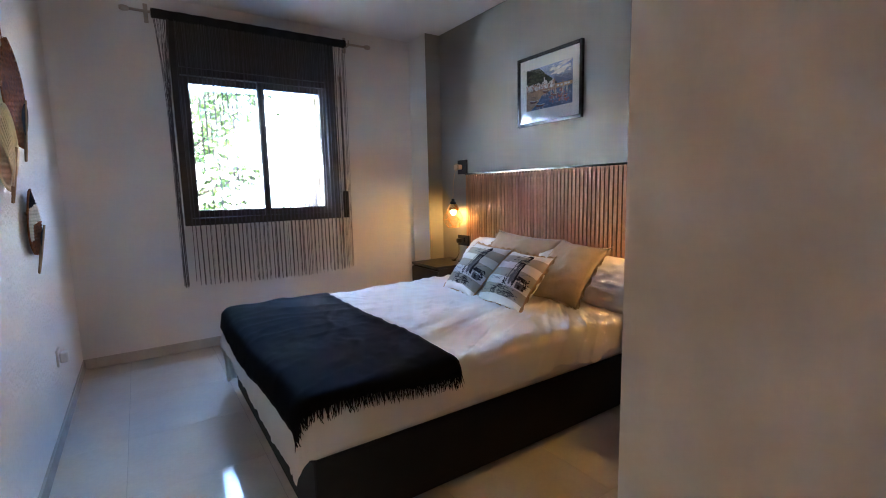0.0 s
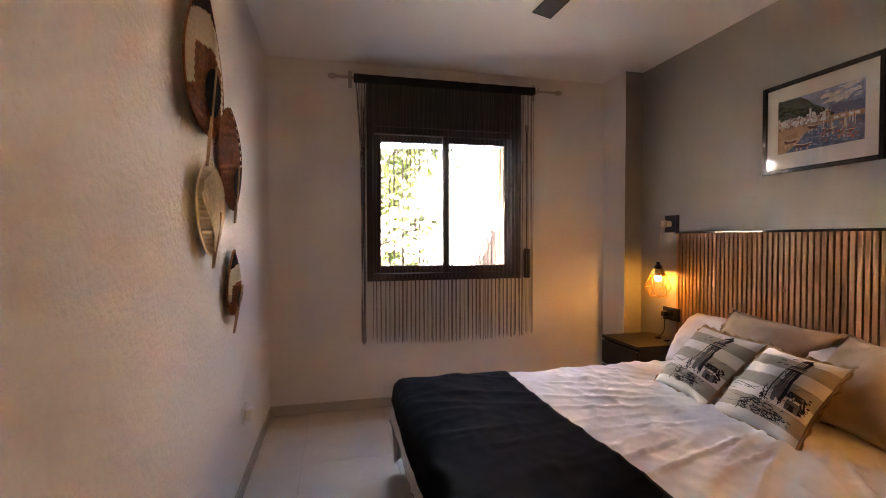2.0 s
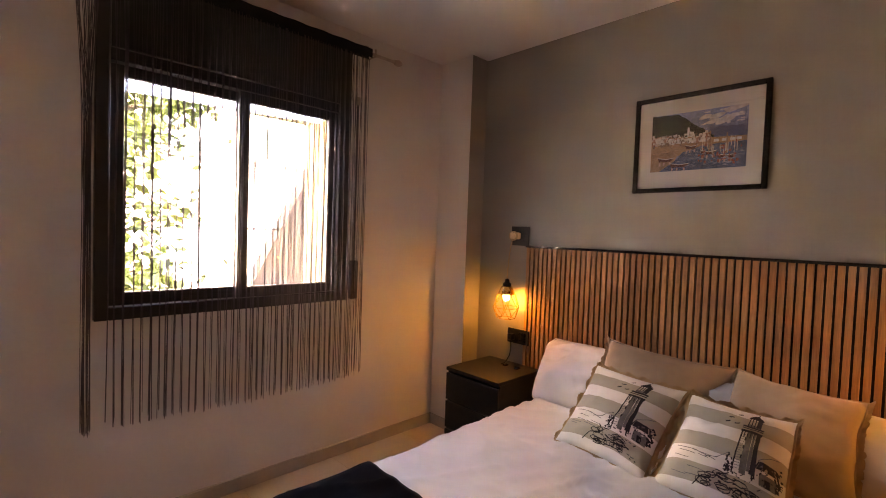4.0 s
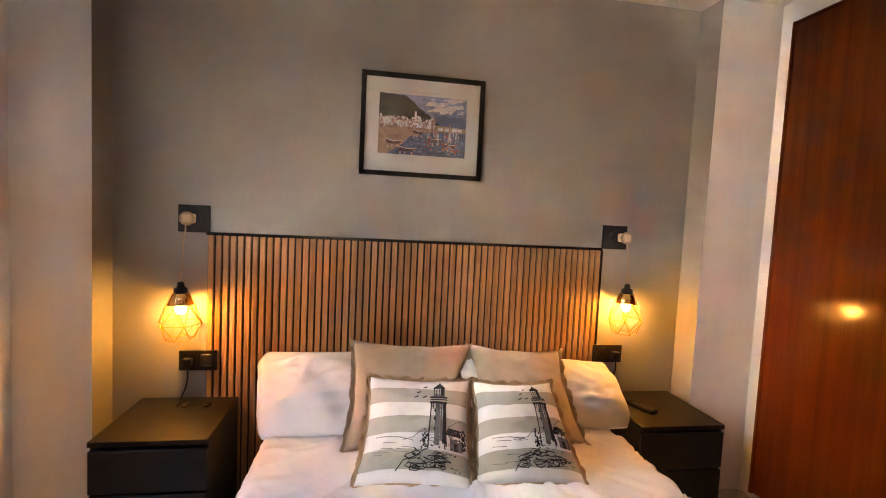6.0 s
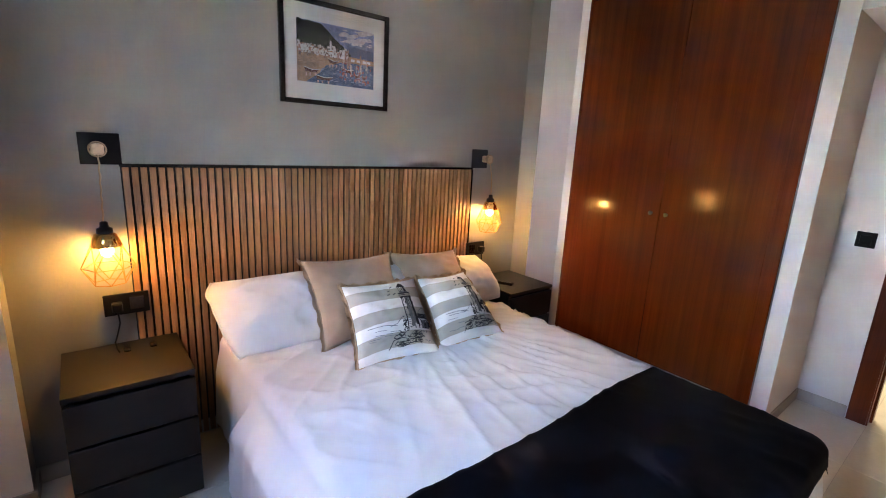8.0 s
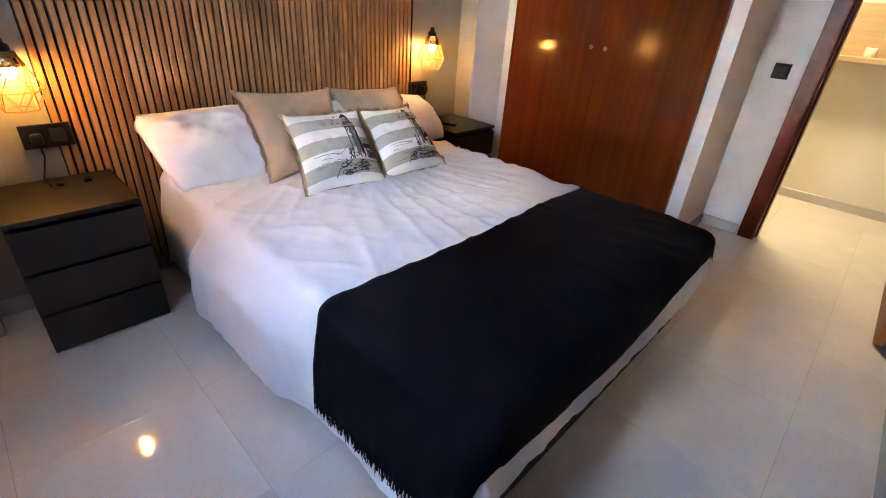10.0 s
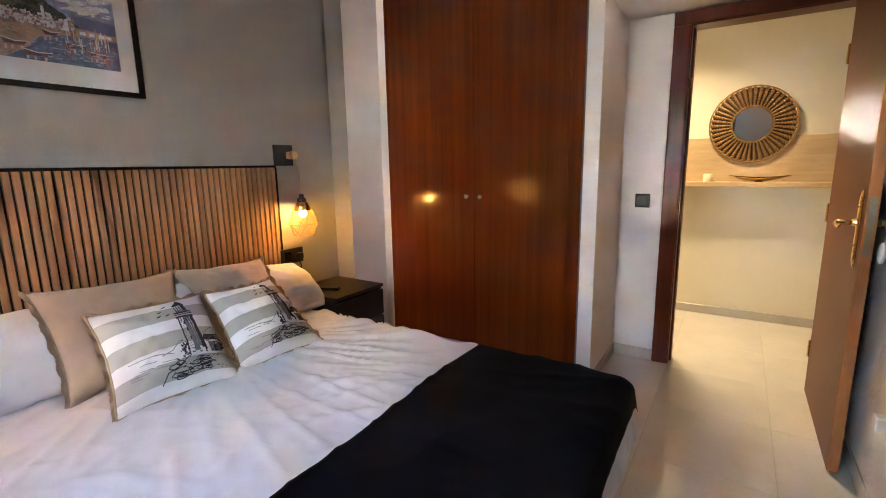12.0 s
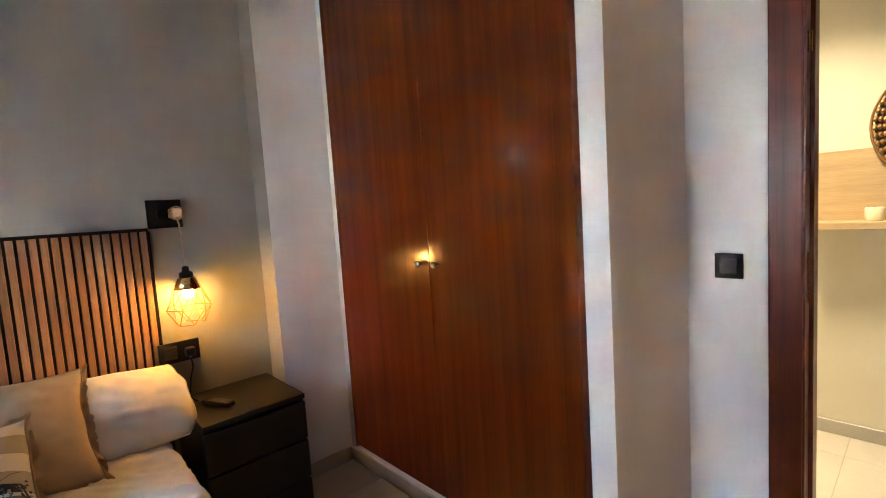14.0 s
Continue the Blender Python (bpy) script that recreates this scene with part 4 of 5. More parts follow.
    for k in range(26):
        a, rr = r2.random() * 6.28, 0.05 * r2.random() ** 0.5
        u, v = c0 - 0.12 + rr * math.cos(a) * 0.7, 0.345 + rr * math.sin(a) * 1.6
        stroke([(u, v), (u + r2.uniform(-0.02, 0.02), v + r2.uniform(-0.03, 0.03))], 0.014)
        u, v = c0 + 0.255 + rr * math.cos(a) * 0.5, 0.38 + rr * math.sin(a) * 1.9
        stroke([(min(u, 0.975), v), (min(u + r2.uniform(-0.015, 0.015), 0.975), v + r2.uniform(-0.03, 0.03))], 0.014)
    for k in range(17):
        s = r2.random()
        u, v, rr = 0.40 + 0.42 * s, 0.11 + 0.15 * r2.random() * (0.35 + 2.4 * s * (1 - s)), 0.022 + 0.022 * r2.random()
        rock = [(u + rr * 1.7 * math.cos(q * 1.05 + k) * r2.uniform(0.7, 1.1), v + rr * 0.75 * math.sin(q * 1.05 + k) * r2.uniform(0.7, 1.1)) for q in range(6)]
        stroke(rock + rock[:1 + k % 2], 0.009)
    patch(c0 - 0.03, c0 + 0.02, 0.30, 0.69, 0.003, grey)
    for k in range(60):
        s = r2.random()
        u, v = 0.42 + 0.50 * s, 0.10 + 0.19 * r2.random() * (0.4 + 1.6 * s * (1 - s) * 2)
        stroke([(u, v), (u + r2.uniform(-0.03, 0.03), v + r2.uniform(-0.006, 0.02))], r2.uniform(0.005, 0.014), grey if k % 2 else None)
    for k in range(34):
        u, v = c0 + 0.095 + 0.15 * r2.random(), 0.28 + 0.16 * r2.random()
        stroke([(u, v), (u + r2.uniform(-0.012, 0.02), v + r2.uniform(0.0, 0.025))], 0.009, grey if k % 3 else None)
    for k in range(16):
        v = 0.33 + 0.023 * k
        stroke([(c0 + 0.045, v), (c0 + 0.078, v + 0.010)], 0.010)
        stroke([(c0 - 0.075, v), (c0 - 0.05 + 0.02 * r2.random(), v + 0.004)], 0.005, grey)
    for k in range(7):
        u, v = 0.08 + 0.3 * r2.random(), 0.12 + 0.3 * r2.random()
        stroke([(u, v), (u + 0.08 + 0.1 * r2.random(), v - 0.01)], 0.005, grey)
    stroke([(c0 - 0.10, 0.27), (c0 - 0.2, 0.2), (c0 - 0.3, 0.17), (c0 - 0.36, 0.08)], 0.009)
    stroke([(c0 - 0.13, 0.44), (c0 - 0.22, 0.36), (c0 - 0.32, 0.33)], 0.006, grey)
    stroke([(c0 + 0.1, 0.47), (c0 + 0.18, 0.53), (c0 + 0.24, 0.55)], 0.006, grey)
    stroke([(0.12, 0.37), (0.3, 0.36), (0.48, 0.33)], 0.006, grey)
    for u, v in ((0.56, 0.88), (0.5, 0.81), (0.56, 0.76), (0.48, 0.755)):
        stroke([(u - 0.02, v - 0.006), (u, v), (u + 0.02, v + 0.012)], 0.012)
    part("line_print", ink, INK, o, "black lighthouse line print", kind="stuff")
    part("print_shading", grey, INKGREY, o, "grey print shading", kind="stuff")


printed_cushion((2.045, 2.29, 0.52), (1.985, 1.905, 0.52), (2.30, 2.245, 0.80), (2.275, 1.865, 0.79), 21)
printed_cushion((2.005, 1.895, 0.52), (1.985, 1.505, 0.52), (2.27, 1.855, 0.785), (2.285, 1.535, 0.775), 22)

# ---- framed picture ----
PX, PY0, PY1, PZ0, PZ1 = XE, 1.752, 2.328, 1.592, 2.062
pic = thing("framed_picture", (PX, (PY0 + PY1) / 2, PZ0), "black-framed harbour painting with fishing boats and cream mount", "picture")
W = 0.022
part("frame", boxes((PX - 0.022, PX, PY0, PY0 + W, PZ0, PZ1), (PX - 0.022, PX, PY1 - W, PY1, PZ0, PZ1), (PX - 0.022, PX, PY0 + W, PY1 - W, PZ0, PZ0 + W), (PX - 0.022, PX, PY0 + W, PY1 - W, PZ1 - W, PZ1), bevel=0.003, seg=2), FRAMEBLK, pic, "black moulded frame")
part("mount", boxes((PX - 0.008, PX - 0.004, PY0 + W, PY1 - W, PZ0 + W, PZ1 - W)), MAT, pic, "cream mount")
IY0, IY1, IZ0, IZ1 = 1.835, 2.245, 1.695, 1.970


def paint(name, color, shapes, h, vary=0.25, scale=25):
    """Patches of the picture: outlines in fractions of its width, from the window side, and height."""
    m = material("paint_" + name, tuple(min(0.85, 1.4 * c) for c in color), 0.8, vary=vary, scale=scale, grain=90, bump=0.1)
    for sh in shapes:
        bm = bmesh.new()
        bm.faces.new([bm.verts.new((PX - 0.008 - h, IY1 + (IY0 - IY1) * a, IZ0 + (IZ1 - IZ0) * b)) for a, b in sh])
        bm.normal_update()
        if list(bm.faces)[0].normal.x > 0:
            bmesh.ops.reverse_faces(bm, faces=bm.faces)
        part(name, bm, m, pic)


def ragged(pts, amp, seed, n=10):
    r, o = random.Random(seed), []
    for (a, b), (c, d) in zip(pts, pts[1:]):
        o += [(a + (c - a) * k / n, b + (d - b) * k / n + r.uniform(-amp, amp) * (k > 0)) for k in range(n)]
    return o + [pts[-1]]


paint("sky", (0.246, 0.290, 0.435), [[(0, 0), (1, 0), (1, 1), (0, 1)]], 0.0003, 0.5, 9)
r3 = random.Random(3)
clouds = []
for k in range(9):
    cx, cy, a, b = 0.45 + 0.55 * r3.random(), 0.76 + 0.22 * r3.random(), 0.05 + 0.06 * r3.random(), 0.02 + 0.03 * r3.random()
    clouds.append([(min(1, cx + a * math.cos(q * 0.63) * r3.uniform(0.7, 1.1)), min(1, cy + b * math.sin(q * 0.63) + 0.3 * (a * math.cos(q * 0.63)))) for q in range(10)])
paint("cloud", (0.609, 0.536, 0.522), clouds, 0.0006, 0.3, 20)
paint("far_hill", (0.109, 0.131, 0.217), [[(0.55, 0.45)] + ragged([(0.55, 0.62), (0.72, 0.70), (1, 0.66)], 0.01, 1) + [(1, 0.45)]], 0.0009)
paint("mountain", (0.035, 0.042, 0.03), [[(0, 0.45)] + ragged([(0, 1), (0.3, 0.98), (0.45, 0.8), (0.68, 0.56)], 0.012, 2) + [(0.68, 0.45)]], 0.0012, 0.5, 14)
paint("shore", (0.36, 0.24, 0.15), [[(0, 0), (0.22, 0.0), (0.30, 0.25), (0.55, 0.40), (1, 0.42), (1, 0.5), (0, 0.56)]], 0.0015, 0.35, 18)
paint("water", (0.10, 0.135, 0.21), [[(0.10, 0.0)] + ragged([(0.30, 0.20), (0.36, 0.32), (0.6, 0.40), (1, 0.42)], 0.01, 4) + [(1, 0)]], 0.0018, 0.45, 22)
houses, dark_walls, roofs, glints = [], [], [], []
for k in range(16):
    x, z = 0.01 + 0.62 * k / 16 + 0.01 * r3.random(), 0.46 + 0.13 * max(0, 1 - k / 9) * r3.random()
    w, h = 0.035 + 0.025 * r3.random(), 0.07 + 0.06 * r3.random()
    (houses if k % 3 else dark_walls).append([(x, z), (x + w, z), (x + w, z + h), (x, z + h)])
    roofs.append([(x - 0.004, z + h), (x + w + 0.004, z + h), (x + w * 0.7, z + h + 0.022), (x + w * 0.3, z + h + 0.022)])
houses += [[(0.40, 0.5), (0.425, 0.5), (0.425, 0.72), (0.4125, 0.745), (0.40, 0.72)], [(0.425, 0.5), (0.5, 0.5), (0.47, 0.65), (0.43, 0.66)]]
houses += [[(x, 0.44), (x + 0.05, 0.44), (x + 0.05, 0.485), (x, 0.485)] for x in (0.68, 0.76, 0.84, 0.9)]
paint("painted_house", (0.8, 0.74, 0.68), houses, 0.0021, 0.15, 40)
paint("house_shade", (0.362, 0.217, 0.174), dark_walls, 0.0021, 0.2, 40)
paint("painted_roof", (0.406, 0.217, 0.131), roofs, 0.0024, 0.2, 40)
hulls, sails, decks = [], [], []
for x, z, w, up in ((0.08, 0.17, 0.19, 1), (0.22, 0.06, 0.22, 1), (0.55, 0.24, 0.17, -1), (0.72, 0.16, 0.19, -1), (0.38, 0.36, 0.14, 1)):
    hulls.append([(x, z + 0.075), (x + 0.02, z), (x + w - 0.04, z), (x + w, z + 0.06), (x + w * 0.5, z + 0.042)])
    decks.append([(x + 0.004, z + 0.068), (x + w * 0.5, z + 0.035), (x + w, z + 0.054), (x + w, z + 0.064), (x + w * 0.5, z + 0.048), (x, z + 0.08)])
    glints += [[(x + w * q, z - 0.075 + 0.02 * q), (x + w * q + 0.016, z - 0.075 + 0.02 * q), (x + w * q + 0.02, z - 0.015), (x + w * q, z - 0.01)] for q in (0.1, 0.35, 0.7)]
for x, z in ((0.63, 0.3), (0.80, 0.24)):
    sails.append([(x, z), (x + 0.022, z), (x + 0.018, z + 0.33), (x + 0.005, z + 0.34)])
glints = [[(a, max(0.005, b)) for a, b in g] for g in glints]
paint("boat_hull", (0.12, 0.06, 0.045), hulls, 0.0024, 0.3, 40)
paint("boat_rail", (0.725, 0.638, 0.551), decks, 0.0027, 0.2, 40)
paint("boat_mast", (0.290, 0.189, 0.131), sails, 0.0030, 0.2, 40)
paint("glint", (0.5, 0.36, 0.30), glints, 0.0024, 0.3, 40)


def specks(name, color, n, region, w, h, lift, seed):
    """Many small dabs of one colour, scattered over a stretch of the picture."""
    r = random.Random(seed)
    m = material("dab_" + name, tuple(min(0.85, 1.4 * c) for c in color), 0.8, vary=0.3, scale=40, grain=90, bump=0.1)
    bm = bmesh.new()
    a0, a1, b0, b1 = region
    for k in range(n):
        a, b = r.uniform(a0, a1), r.uniform(b0, b1)
        ww, hh = w * r.uniform(0.5, 1.4), h * r.uniform(0.5, 1.4)
        z = PX - 0.008 - lift - 0.00002 * k
        q = [(a, b), (min(1, a + ww), b + hh * r.uniform(-0.2, 0.2)), (min(1, a + ww * 0.9), b + hh), (a + ww * 0.1, b + hh * r.uniform(0.8, 1.1))]
        bm.faces.new([bm.verts.new((z, IY1 + (IY0 - IY1) * c, IZ0 + (IZ1 - IZ0) * d)) for c, d in q][::-1])
    part(name, bm, m, pic, kind="stuff")


specks("green_slope", (0.07, 0.085, 0.05), 60, (0.0, 0.40, 0.62, 0.86), 0.05, 0.03, 0.0013, 31)
specks("town_wall", (0.62, 0.57, 0.53), 70, (0.0, 0.62, 0.46, 0.60), 0.028, 0.045, 0.0032, 32)
specks("town_shade", (0.20, 0.14, 0.12), 70, (0.0, 0.66, 0.42, 0.60), 0.014, 0.03, 0.0045, 33)
specks("quay_stone", (0.42, 0.27, 0.17), 60, (0.0, 0.34, 0.30, 0.44), 0.04, 0.02, 0.0031, 34)
specks("red_reflection", (0.30, 0.10, 0.075), 45, (0.52, 0.96, 0.06, 0.40), 0.02, 0.05, 0.0032, 35)
specks("water_light", (0.34, 0.36, 0.44), 70, (0.30, 0.96, 0.02, 0.36), 0.035, 0.010, 0.0034, 36)
specks("rigging", (0.62, 0.52, 0.44), 26, (0.55, 0.95, 0.22, 0.40), 0.006, 0.14, 0.0052, 37)
specks("cloud_light", (0.66, 0.58, 0.57), 26, (0.55, 0.93, 0.72, 0.96), 0.07, 0.025, 0.0010, 38)
pg = part("glazing", boxes((PX - 0.0165, PX - 0.0150, PY0 + W, PY1 - W, PZ0 + W, PZ1 - W)), PICGLASS, pic, "clear picture glass")
pg.visible_shadow = False


# ---- woven fans on the west wall ----
def woven_fan(cy, z0, z1, half, stem, bands, lean, label, off):
    """A leaf-shaped woven panel: bands are (up to which fraction of the height, material)."""
    o = thing("woven_fan", (0.0, cy, z0), label, "wall decoration", "woven fans on the wall")
    h = z1 - z0
    ca, sa = math.cos(lean), math.sin(lean)

    def width(f):
        return half * (math.sin(math.pi * min(1, f * 1.02) ** (0.68 if bands[0][0] < 1 else 1.05)) ** (0.78 if bands[0][0] < 1 else 0.6) if f < 0.98 else 0.12)

    def place(f, s, lift):
        a, b = s * width(f), f * h
        dome = 0.022 * (1 - s * s) * math.sin(math.pi * f)
        return Vector((off + lift + dome, cy + a * ca - (b - h / 2) * sa, z0 + h / 2 + a * sa + (b - h / 2) * ca))

    mats, idx = [], []
    for top, m in bands:
        if m not in mats:
            mats.append(m)
        idx.append((top, mats.index(m)))
    core = [m for m in (RUSH_B, RUSH_K, RUSH_P) if m in mats]
    bm = bmesh.new()

    def mat_of(u, v):
        s = v * 2 - 1
        f = u + 0.10 * s * s
        if len(mats) == 1:
            return 0
        if bands[0][0] > 1:
            return mats.index(RUSH_B) if s < 0.3 + 0.3 * u or f < 0.2 else mats.index((RUSH_K, RUSH_P)[int(u * 26) % 2])
        if f < bands[1][0] and bands[0][0] > f and not (abs(s) > 0.72 and f > 0.3):
            return mats.index(RUSH_B)
        return mats.index(RUSH_P) if f < bands[1][0] else mats.index(RUSH_K)

    skin(bm, lambda u, v: place(0.01 + 0.97 * u, v * 2 - 1, 0.002 * math.sin(u * 130)), 70, 20, mat_of)
    bmesh.ops.solidify(bm, geom=list(bm.faces), thickness=-0.006)
    part("weave", bm, mats, o, smooth=True)
    edge = [place(0.01 + 0.97 * k / 30, 1, 0) for k in range(31)] + [place(0.98 - 0.97 * k / 30, -1, 0) for k in range(1, 30)]
    part("rim", tube(bmesh.new(), edge, 0.004, 6, closed=True), RUSH_P if core and core[0] == RUSH_P else RUSH_B, o, smooth=True)
    p0, p1 = place(0.45, 0, 0.012), place(0.0, 0, 0.010)
    d = (p1 - p0).normalized()
    part("stem", tube(bmesh.new(), [p0, p1, p1 + d * stem], [0.004, 0.006, 0.005], 8), CANE, o, "cane stem")
    part("stem_loop", tube(bmesh.new(), [p1 + Vector((0, -0.012, 0.02)), p1 + d * stem * 0.7 + Vector((0, -0.011, 0)), p1 + d * stem], 0.003, 6), CANE, o)
    part("wall_hook", boxes((0.0, off + 0.004, cy - 0.006, cy + 0.006, z0 + h * 0.6, z0 + h * 0.6 + 0.014)), STEEL, o)
    if RUSH_P in mats and len(mats) == 1:
        bm = bmesh.new()
        for k in range(17):
            s = -0.94 + 1.88 * k / 16
            tube(bm, [place(0.04, 0, 0.008)] + [place(0.04 + 0.8 * q * (1 - 0.25 * s * s), s * min(1, q * 1.1), 0.008) for q in (0.3, 0.6, 0.9, 1.05)], 0.0035, 5)
        part("ribs", bm, RUSH_P, o, "pale pleated ribs")
    else:
        bm = bmesh.new()
        n = 20
        ring = [bm.verts.new(place(0.27 + 0.15 * math.sin(k * math.tau / n), 0.42 * math.cos(k * math.tau / n), 0.009)) for k in range(n)]
        bm.faces.new(ring)
        part("eye", bm, RUSH_K, o, "black woven eye")
    return o


woven_fan(1.97, 1.60, 2.13, 0.235, 0.10, [(0.54, RUSH_B), (0.78, RUSH_P), (2, RUSH_K)], 0.0, "large leaf-shaped woven fan in russet, cream and black", 0.035)
woven_fan(2.41, 1.37, 1.82, 0.22, 0.05, [(2, RUSH_B), (2, RUSH_K), (2, RUSH_P)], 0.14, "round russet woven fan with a black-striped edge", 0.02)
woven_fan(2.03, 1.19, 1.54, 0.17, 0.04, [(2, RUSH_P)], 0.0, "pale pleated palm-leaf fan on a short stem", 0.03)
woven_fan(2.42, 0.92, 1.21, 0.135, 0.08, [(0.52, RUSH_B), (0.78, RUSH_P), (2, RUSH_K)], 0.0, "small woven fan in russet, cream and black", 0.025)

# ---- ceiling fan ----
FC = Vector((1.47, 1.63, ZC))
fan = thing("ceiling_fan", FC, "dark wooden ceiling fan hanging at rest", "ceiling fan")
part("rod", lathe(bmesh.new(), [(0.06, 0.0), (0.055, -0.03), (0.012, -0.04), (0.012, -0.13)], FC, n=20), BLKPLAST, fan, smooth=True)
part("motor", lathe(bmesh.new(), [(0.03, -0.13), (0.09, -0.14), (0.10, -0.19), (0.07, -0.235), (0.03, -0.245)], FC, n=28), BLKPLAST, fan, smooth=True)
for k in range(4):
    bm = boxes((-0.05, 0.05, 0.15, 0.71, -0.004, 0.004), bevel=0.003)
    for v in bm.verts:
        v.co.x *= 0.75 + 0.4 * v.co.y
    bmesh.ops.transform(bm, matrix=Matrix.Translation(FC + Vector((0, 0, -0.19))) @ Matrix.Rotation(radians(90 * k + 3), 4, "Z") @ Matrix.Rotation(radians(10), 4, "Y"), verts=bm.verts)
    part("blade", bm, FANWOOD, fan, "dark wooden blade")
    bm = boxes((-0.016, 0.016, 0.08, 0.2, 0.004, 0.009))
    bmesh.ops.transform(bm, matrix=Matrix.Translation(FC + Vector((0, 0, -0.19))) @ Matrix.Rotation(radians(90 * k + 3), 4, "Z") @ Matrix.Rotation(radians(10), 4, "Y"), verts=bm.verts)
    part("blade_bracket", bm, STEEL, fan)

# ---- hall: shelf, sunburst mirror, bowl, candle ----
shelf = thing("wall_shelf", (0.4, YH, 1.08), "light oak wall shelf with a back panel", "shelf")
part("back_panel", boxes((-0.15, 0.93, YH, YH + 0.018, 1.115, 1.455), bevel=0.001), SHELFOAK, shelf)
part("board", boxes((-0.15, 0.93, YH, YH + 0.2, 1.08, 1.115), bevel=0.002), SHELFOAK, shelf)
MC, MR = Vector((0.445, YH + 0.018, 1.545)), 0.285
mirror = thing("sunburst_mirror", MC, "round mirror in a bronze beaded sunburst frame", "mirror")
part("glass", lathe(bmesh.new(), [(0.126, 0.018), (0.126, 0.022)], MC, "y", 40), MIRROR, mirror, "round mirror glass")
part("backing", lathe(bmesh.new(), [(0.27, 0.0), (0.27, 0.012)], MC, "y", 40), WALNUT, mirror)
for rr, tr in ((0.134, 0.007), (0.282, 0.006)):
    part("ring", tube(bmesh.new(), [MC + Vector((rr * math.sin(k * math.tau / 48), 0.02, rr * math.cos(k * math.tau / 48))) for k in range(48)], tr, 8, closed=True), BURST, mirror, smooth=True)
NR = 44
ray_bm = bmesh.new()
for q in range(8):
    # a row of beads, wider outwards
    r0, w = 0.148 + 0.0172 * q, 0.0075 + 0.0013 * q
    bmesh.ops.create_icosphere(ray_bm, subdivisions=1, radius=1, matrix=Matrix.Translation((0, 0, r0)) @ Matrix.Diagonal((w, 0.010, 0.0105, 1)))
box(ray_bm, -0.004, 0.004, -0.006, 0.002, 0.138, 0.276)
ray_mesh = bpy.data.meshes.new("ray")
ray_bm.to_mesh(ray_mesh)
ray_bm.free()
ray_mesh.materials.append(BURST)
for k in range(NR):
    o = new("ray", ray_mesh)
    o.parent = mirror
    o.matrix_local = Matrix.Translation((0, 0.02, 0)) @ Matrix.Rotation(k * math.tau / NR, 4, "Y")
bowl = thing("boat_bowl", (0.37, YH + 0.1, 1.115), "long boat-shaped brass and silver bowl on the shelf", "bowl")
bm = bmesh.new()


def bowl_point(u, v, t=0.0):
    x = (u - 0.5) * 2
    w = 0.055 * (1 - x * x) ** 0.7 + 0.002
    q = (v - 0.5) * 2
    return Vector((0.37 + 0.205 * x, YH + 0.11 + w * q, 1.118 + 0.045 * abs(x) ** 1.8 + 0.028 * q * q * (1 - x * x) + t))


skin(bm, lambda u, v: bowl_point(u, v), 30, 10)
skin(bm, lambda u, v: bowl_point(1 - u, v, 0.004), 30, 10)
part("shell", bm, BRASS, bowl, smooth=True)
part("foot", lathe(bmesh.new(), [(0.03, 0), (0.022, 0.006)], (0.37, YH + 0.11, 1.115), n=16), BRASS, bowl)
cnd = thing("candle", (0.705, YH + 0.1, 1.115), "short cream pillar candle on the shelf", "candle")
part("wax", lathe(bmesh.new(), [(0.034, 0), (0.035, 0.003), (0.035, 0.058), (0.031, 0.062), (0.0, 0.06)], (0.705, YH + 0.1, 1.115), n=20), CANDLE, cnd, smooth=True)
part("wick", lathe(bmesh.new(), [(0.0012, 0.058), (0.0012, 0.068)], (0.705, YH + 0.1, 1.115), n=6), INK, cnd)
hl = thing("hall_ceiling_lamp", (0.95, -0.78, 2.42), "round white hall ceiling lamp", "lamp")
part("housing", lathe(bmesh.new(), [(0.17, 0.0), (0.17, -0.03), (0.16, -0.04), (0.155, -0.03)], (0.95, -0.78, 2.42), n=28), WHTPLAST, hl, smooth=True)

# ---- outside ----
structure("ground", boxes((-400, 400, YN + 0.45, 600, -1.3, -1.0)), GROUND, "pale paved ground outside", "ground")
# unseen upper storeys up to 6.5 m, added to keep the tree in shadow
structure("wall_outer", boxes((-6, -0.15, YN, YN + 0.38, -1.0, 6.5), (XE + 0.13, 8, YN, YN + 0.38, -1.0, 6.5), (-0.15, XE + 0.13, YN, YN + 0.38, ZC + 0.2, 6.5), (-0.15, XE + 0.13, YN, YN + 0.38, -1.0, -0.1)), FACADE, "rendered outside wall of the home, with unseen upper storeys added to shade the garden")
house = thing("neighbour_house", (1.0, 12, -1.0), "sunlit white house with small windows and a tiled roof", "house")
part("wall", boxes((-14, 12, 12, 18, -1.0, 5.6)), FACADE, house)
bm = bmesh.new()
rv = [bm.verts.new(p) for p in ((-14.4, 11.5, 5.55), (12.4, 11.5, 5.55), (12.4, 18.5, 5.55), (-14.4, 18.5, 5.55), (-14.4, 15, 7.2), (12.4, 15, 7.2))]
for q in ((0, 1, 5, 4), (2, 3, 4, 5), (0, 4, 3), (1, 2, 5), (3, 2, 1, 0)):
    bm.faces.new([rv[i] for i in q])
part("roof", bm, ROOFTILE, house)
for wx in (-10, -6, -2.0, 0.6, 2.6, 4.6, 8.0):
    for wz in (0.2, 2.9):
        w = part("window", boxes((wx, wx + 0.9, 11.96, 12.02, wz, wz + 1.1), bevel=0.01), SHUTTER, house)
        part("sill", boxes((wx - 0.08, wx + 0.98, 11.88, 11.99, wz - 0.08, wz)), FACADE, w)
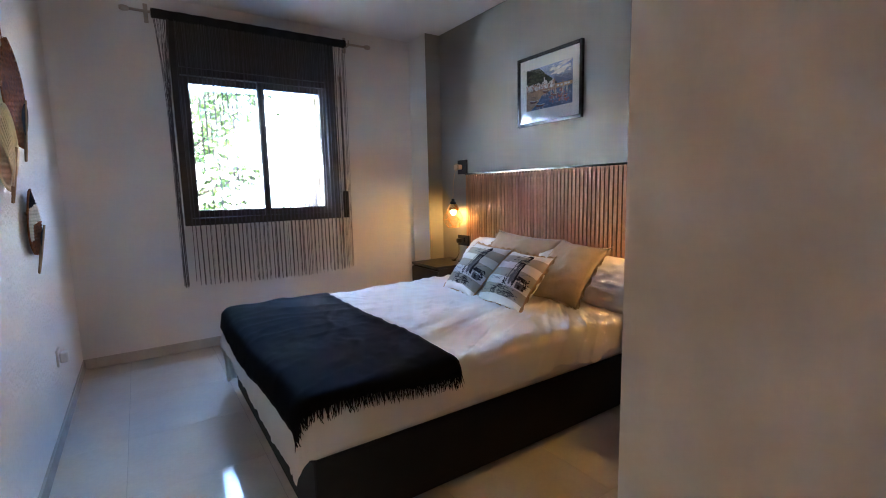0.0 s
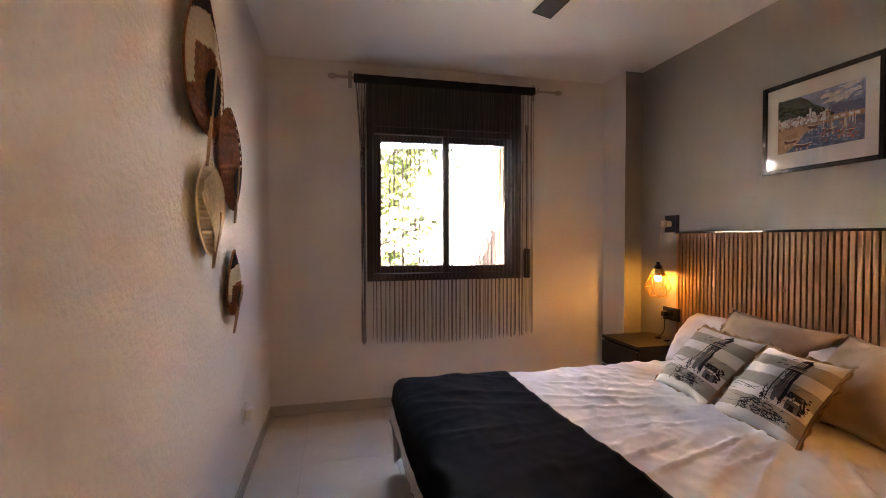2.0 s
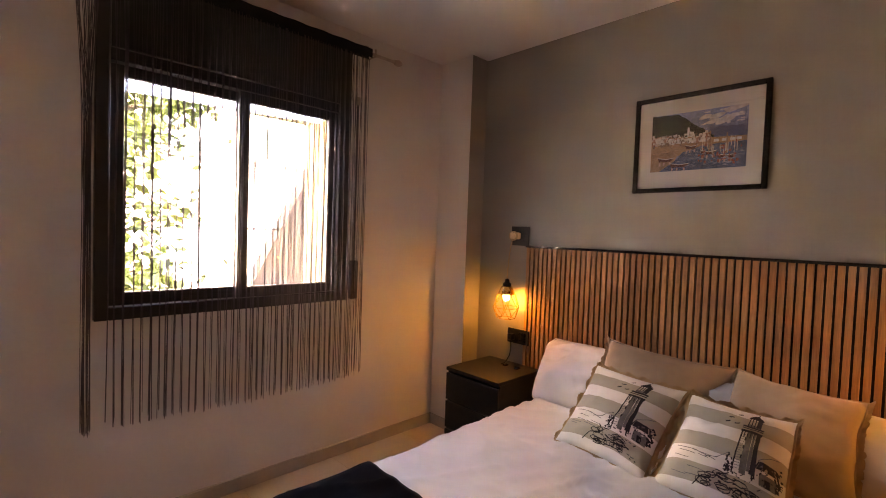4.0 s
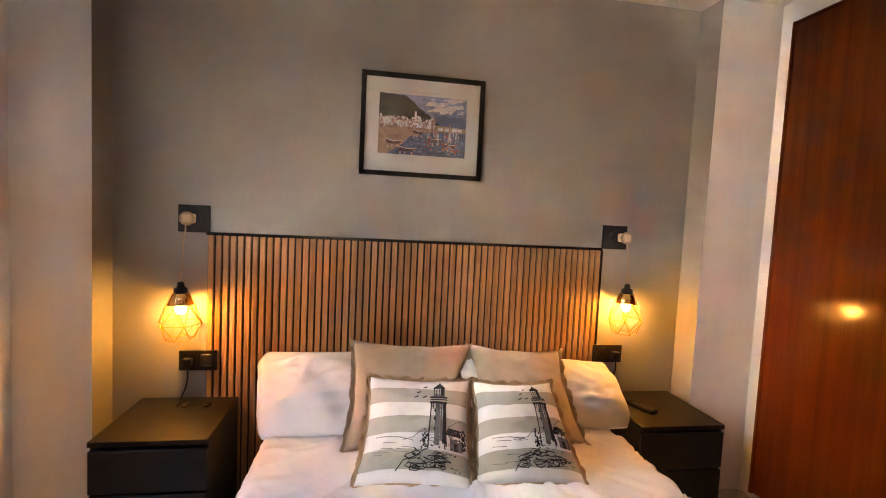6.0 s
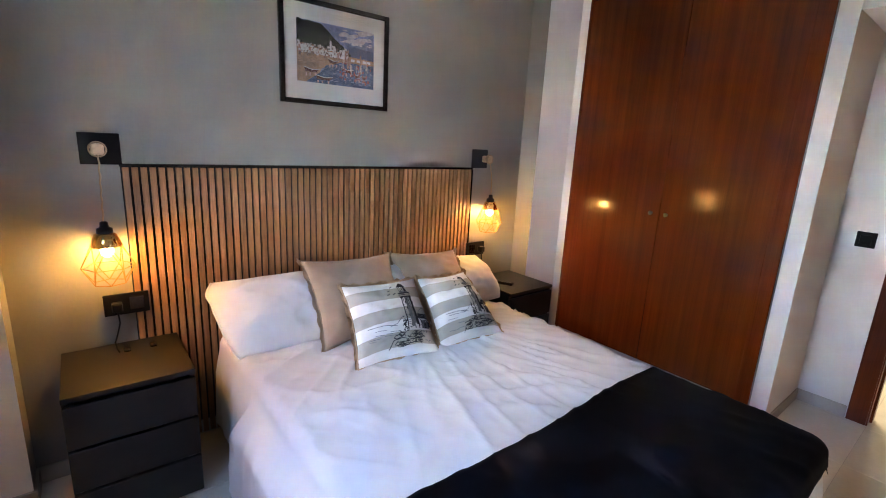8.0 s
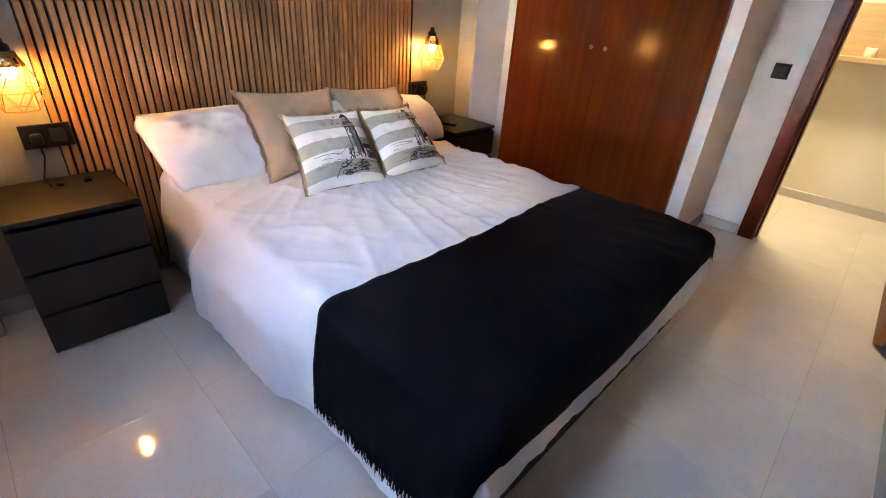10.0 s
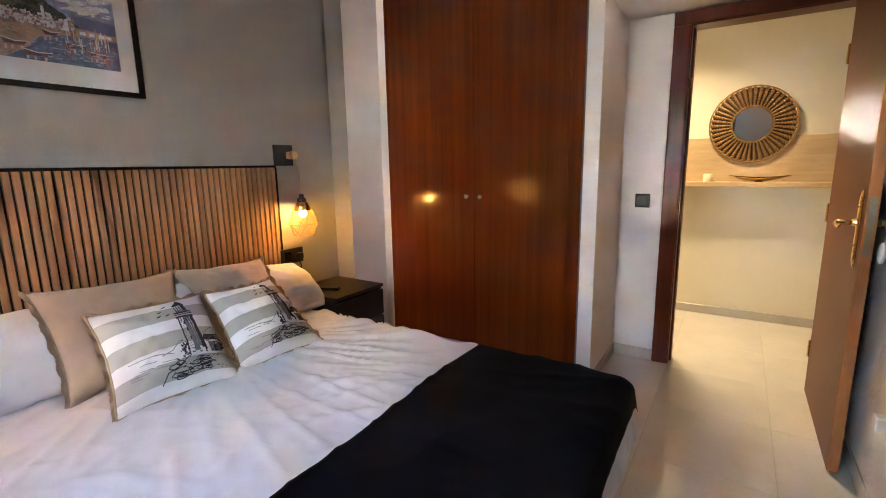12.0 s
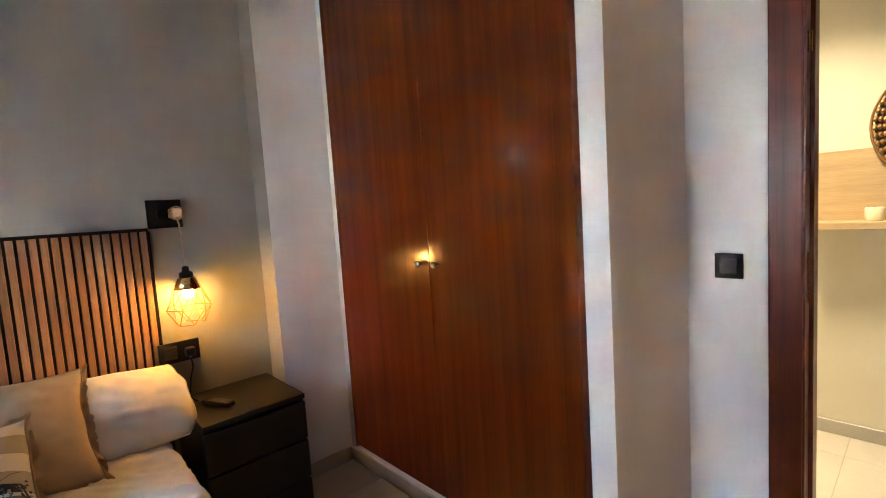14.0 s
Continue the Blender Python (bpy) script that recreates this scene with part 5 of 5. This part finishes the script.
# dark slab shaped like the shaded part of a neighbouring wall, slope as shadow edge
shade_wall = thing("garden_stair_wall", (3.2, 5.4, -1.0), "shaded part of a neighbouring rendered wall, its sloping edge the shadow line", "wall")
bm = bmesh.new()
pf = [(1.2, -1.0), (6.5, -1.0), (6.5, 2.3), (3.0, 2.3), (2.8, 2.2)]
fr = [bm.verts.new((x, 5.6, z)) for x, z in pf]
bk = [bm.verts.new((x, 5.8, z)) for x, z in pf]
bm.faces.new(fr)
bm.faces.new(bk[::-1])
for k in range(5):
    bm.faces.new((fr[k], bk[k], bk[(k + 1) % 5], fr[(k + 1) % 5]))
bmesh.ops.recalc_face_normals(bm, faces=bm.faces)
part("wall", bm, SHADEWALL, shade_wall)
part("downpipe", tube(bmesh.new(), [(2.88, 5.56, -1.0), (2.88, 5.56, 2.2)], 0.035, 10), PIPEBLUE, shade_wall, "pale blue downpipe", smooth=True)
part("ledge", boxes((2.0, 6.4, 5.585, 5.60, 1.32, 1.34)), SHADEWALL, shade_wall)


def tree(x, y, h, seed):
    o = thing("garden_tree", (x, y, -1.0), "leafy garden tree with light green leaves", "tree")
    r = random.Random(seed)
    bm = bmesh.new()
    trunk = [(x + 0.05 * math.sin(k), y + 0.04 * math.cos(k * 1.3), -1.0 + (h + 0.2) * k / 6) for k in range(7)]
    tube(bm, trunk, [0.11 - 0.012 * k for k in range(7)], 10)
    tips = []
    for k in range(16):
        z = 0.0 + (h - 0.6) * r.random()
        a, ln = r.random() * 6.28, 0.5 + 0.6 * r.random()
        p0 = Vector((x, y, z))
        p1 = p0 + Vector((math.cos(a), math.sin(a), 0.35)) * ln * 0.55
        p2 = p1 + Vector((math.cos(a + 0.4), math.sin(a + 0.4), 0.25)) * ln * 0.5
        tube(bm, [p0, p1, p2], [0.03, 0.018, 0.007], 6)
        tips += [p1, p2, (p1 + p2) / 2]
    part("trunk", bm, BARK, o, smooth=True)
    bm = bmesh.new()
    for k in range(2600):
        c = r.choice(tips) + Vector((r.gauss(0, 0.2), r.gauss(0, 0.2), r.gauss(0, 0.17)))
        s = 0.05 + 0.045 * r.random()
        m = Matrix.Translation(c) @ Euler((r.uniform(-0.9, 0.9), r.uniform(-0.9, 0.9), r.random() * 6.28)).to_matrix().to_4x4()
        vs = [bm.verts.new(m @ Vector(p)) for p in ((0, -s, 0), (s * 0.55, 0, s * 0.12), (0, s * 1.2, 0), (-s * 0.55, 0, s * 0.12))]
        bm.faces.new(vs)
    part("crown", bm, LEAF, o, "many small green leaves", kind="stuff")


tree(1.05, 6.9, 3.0, 4)
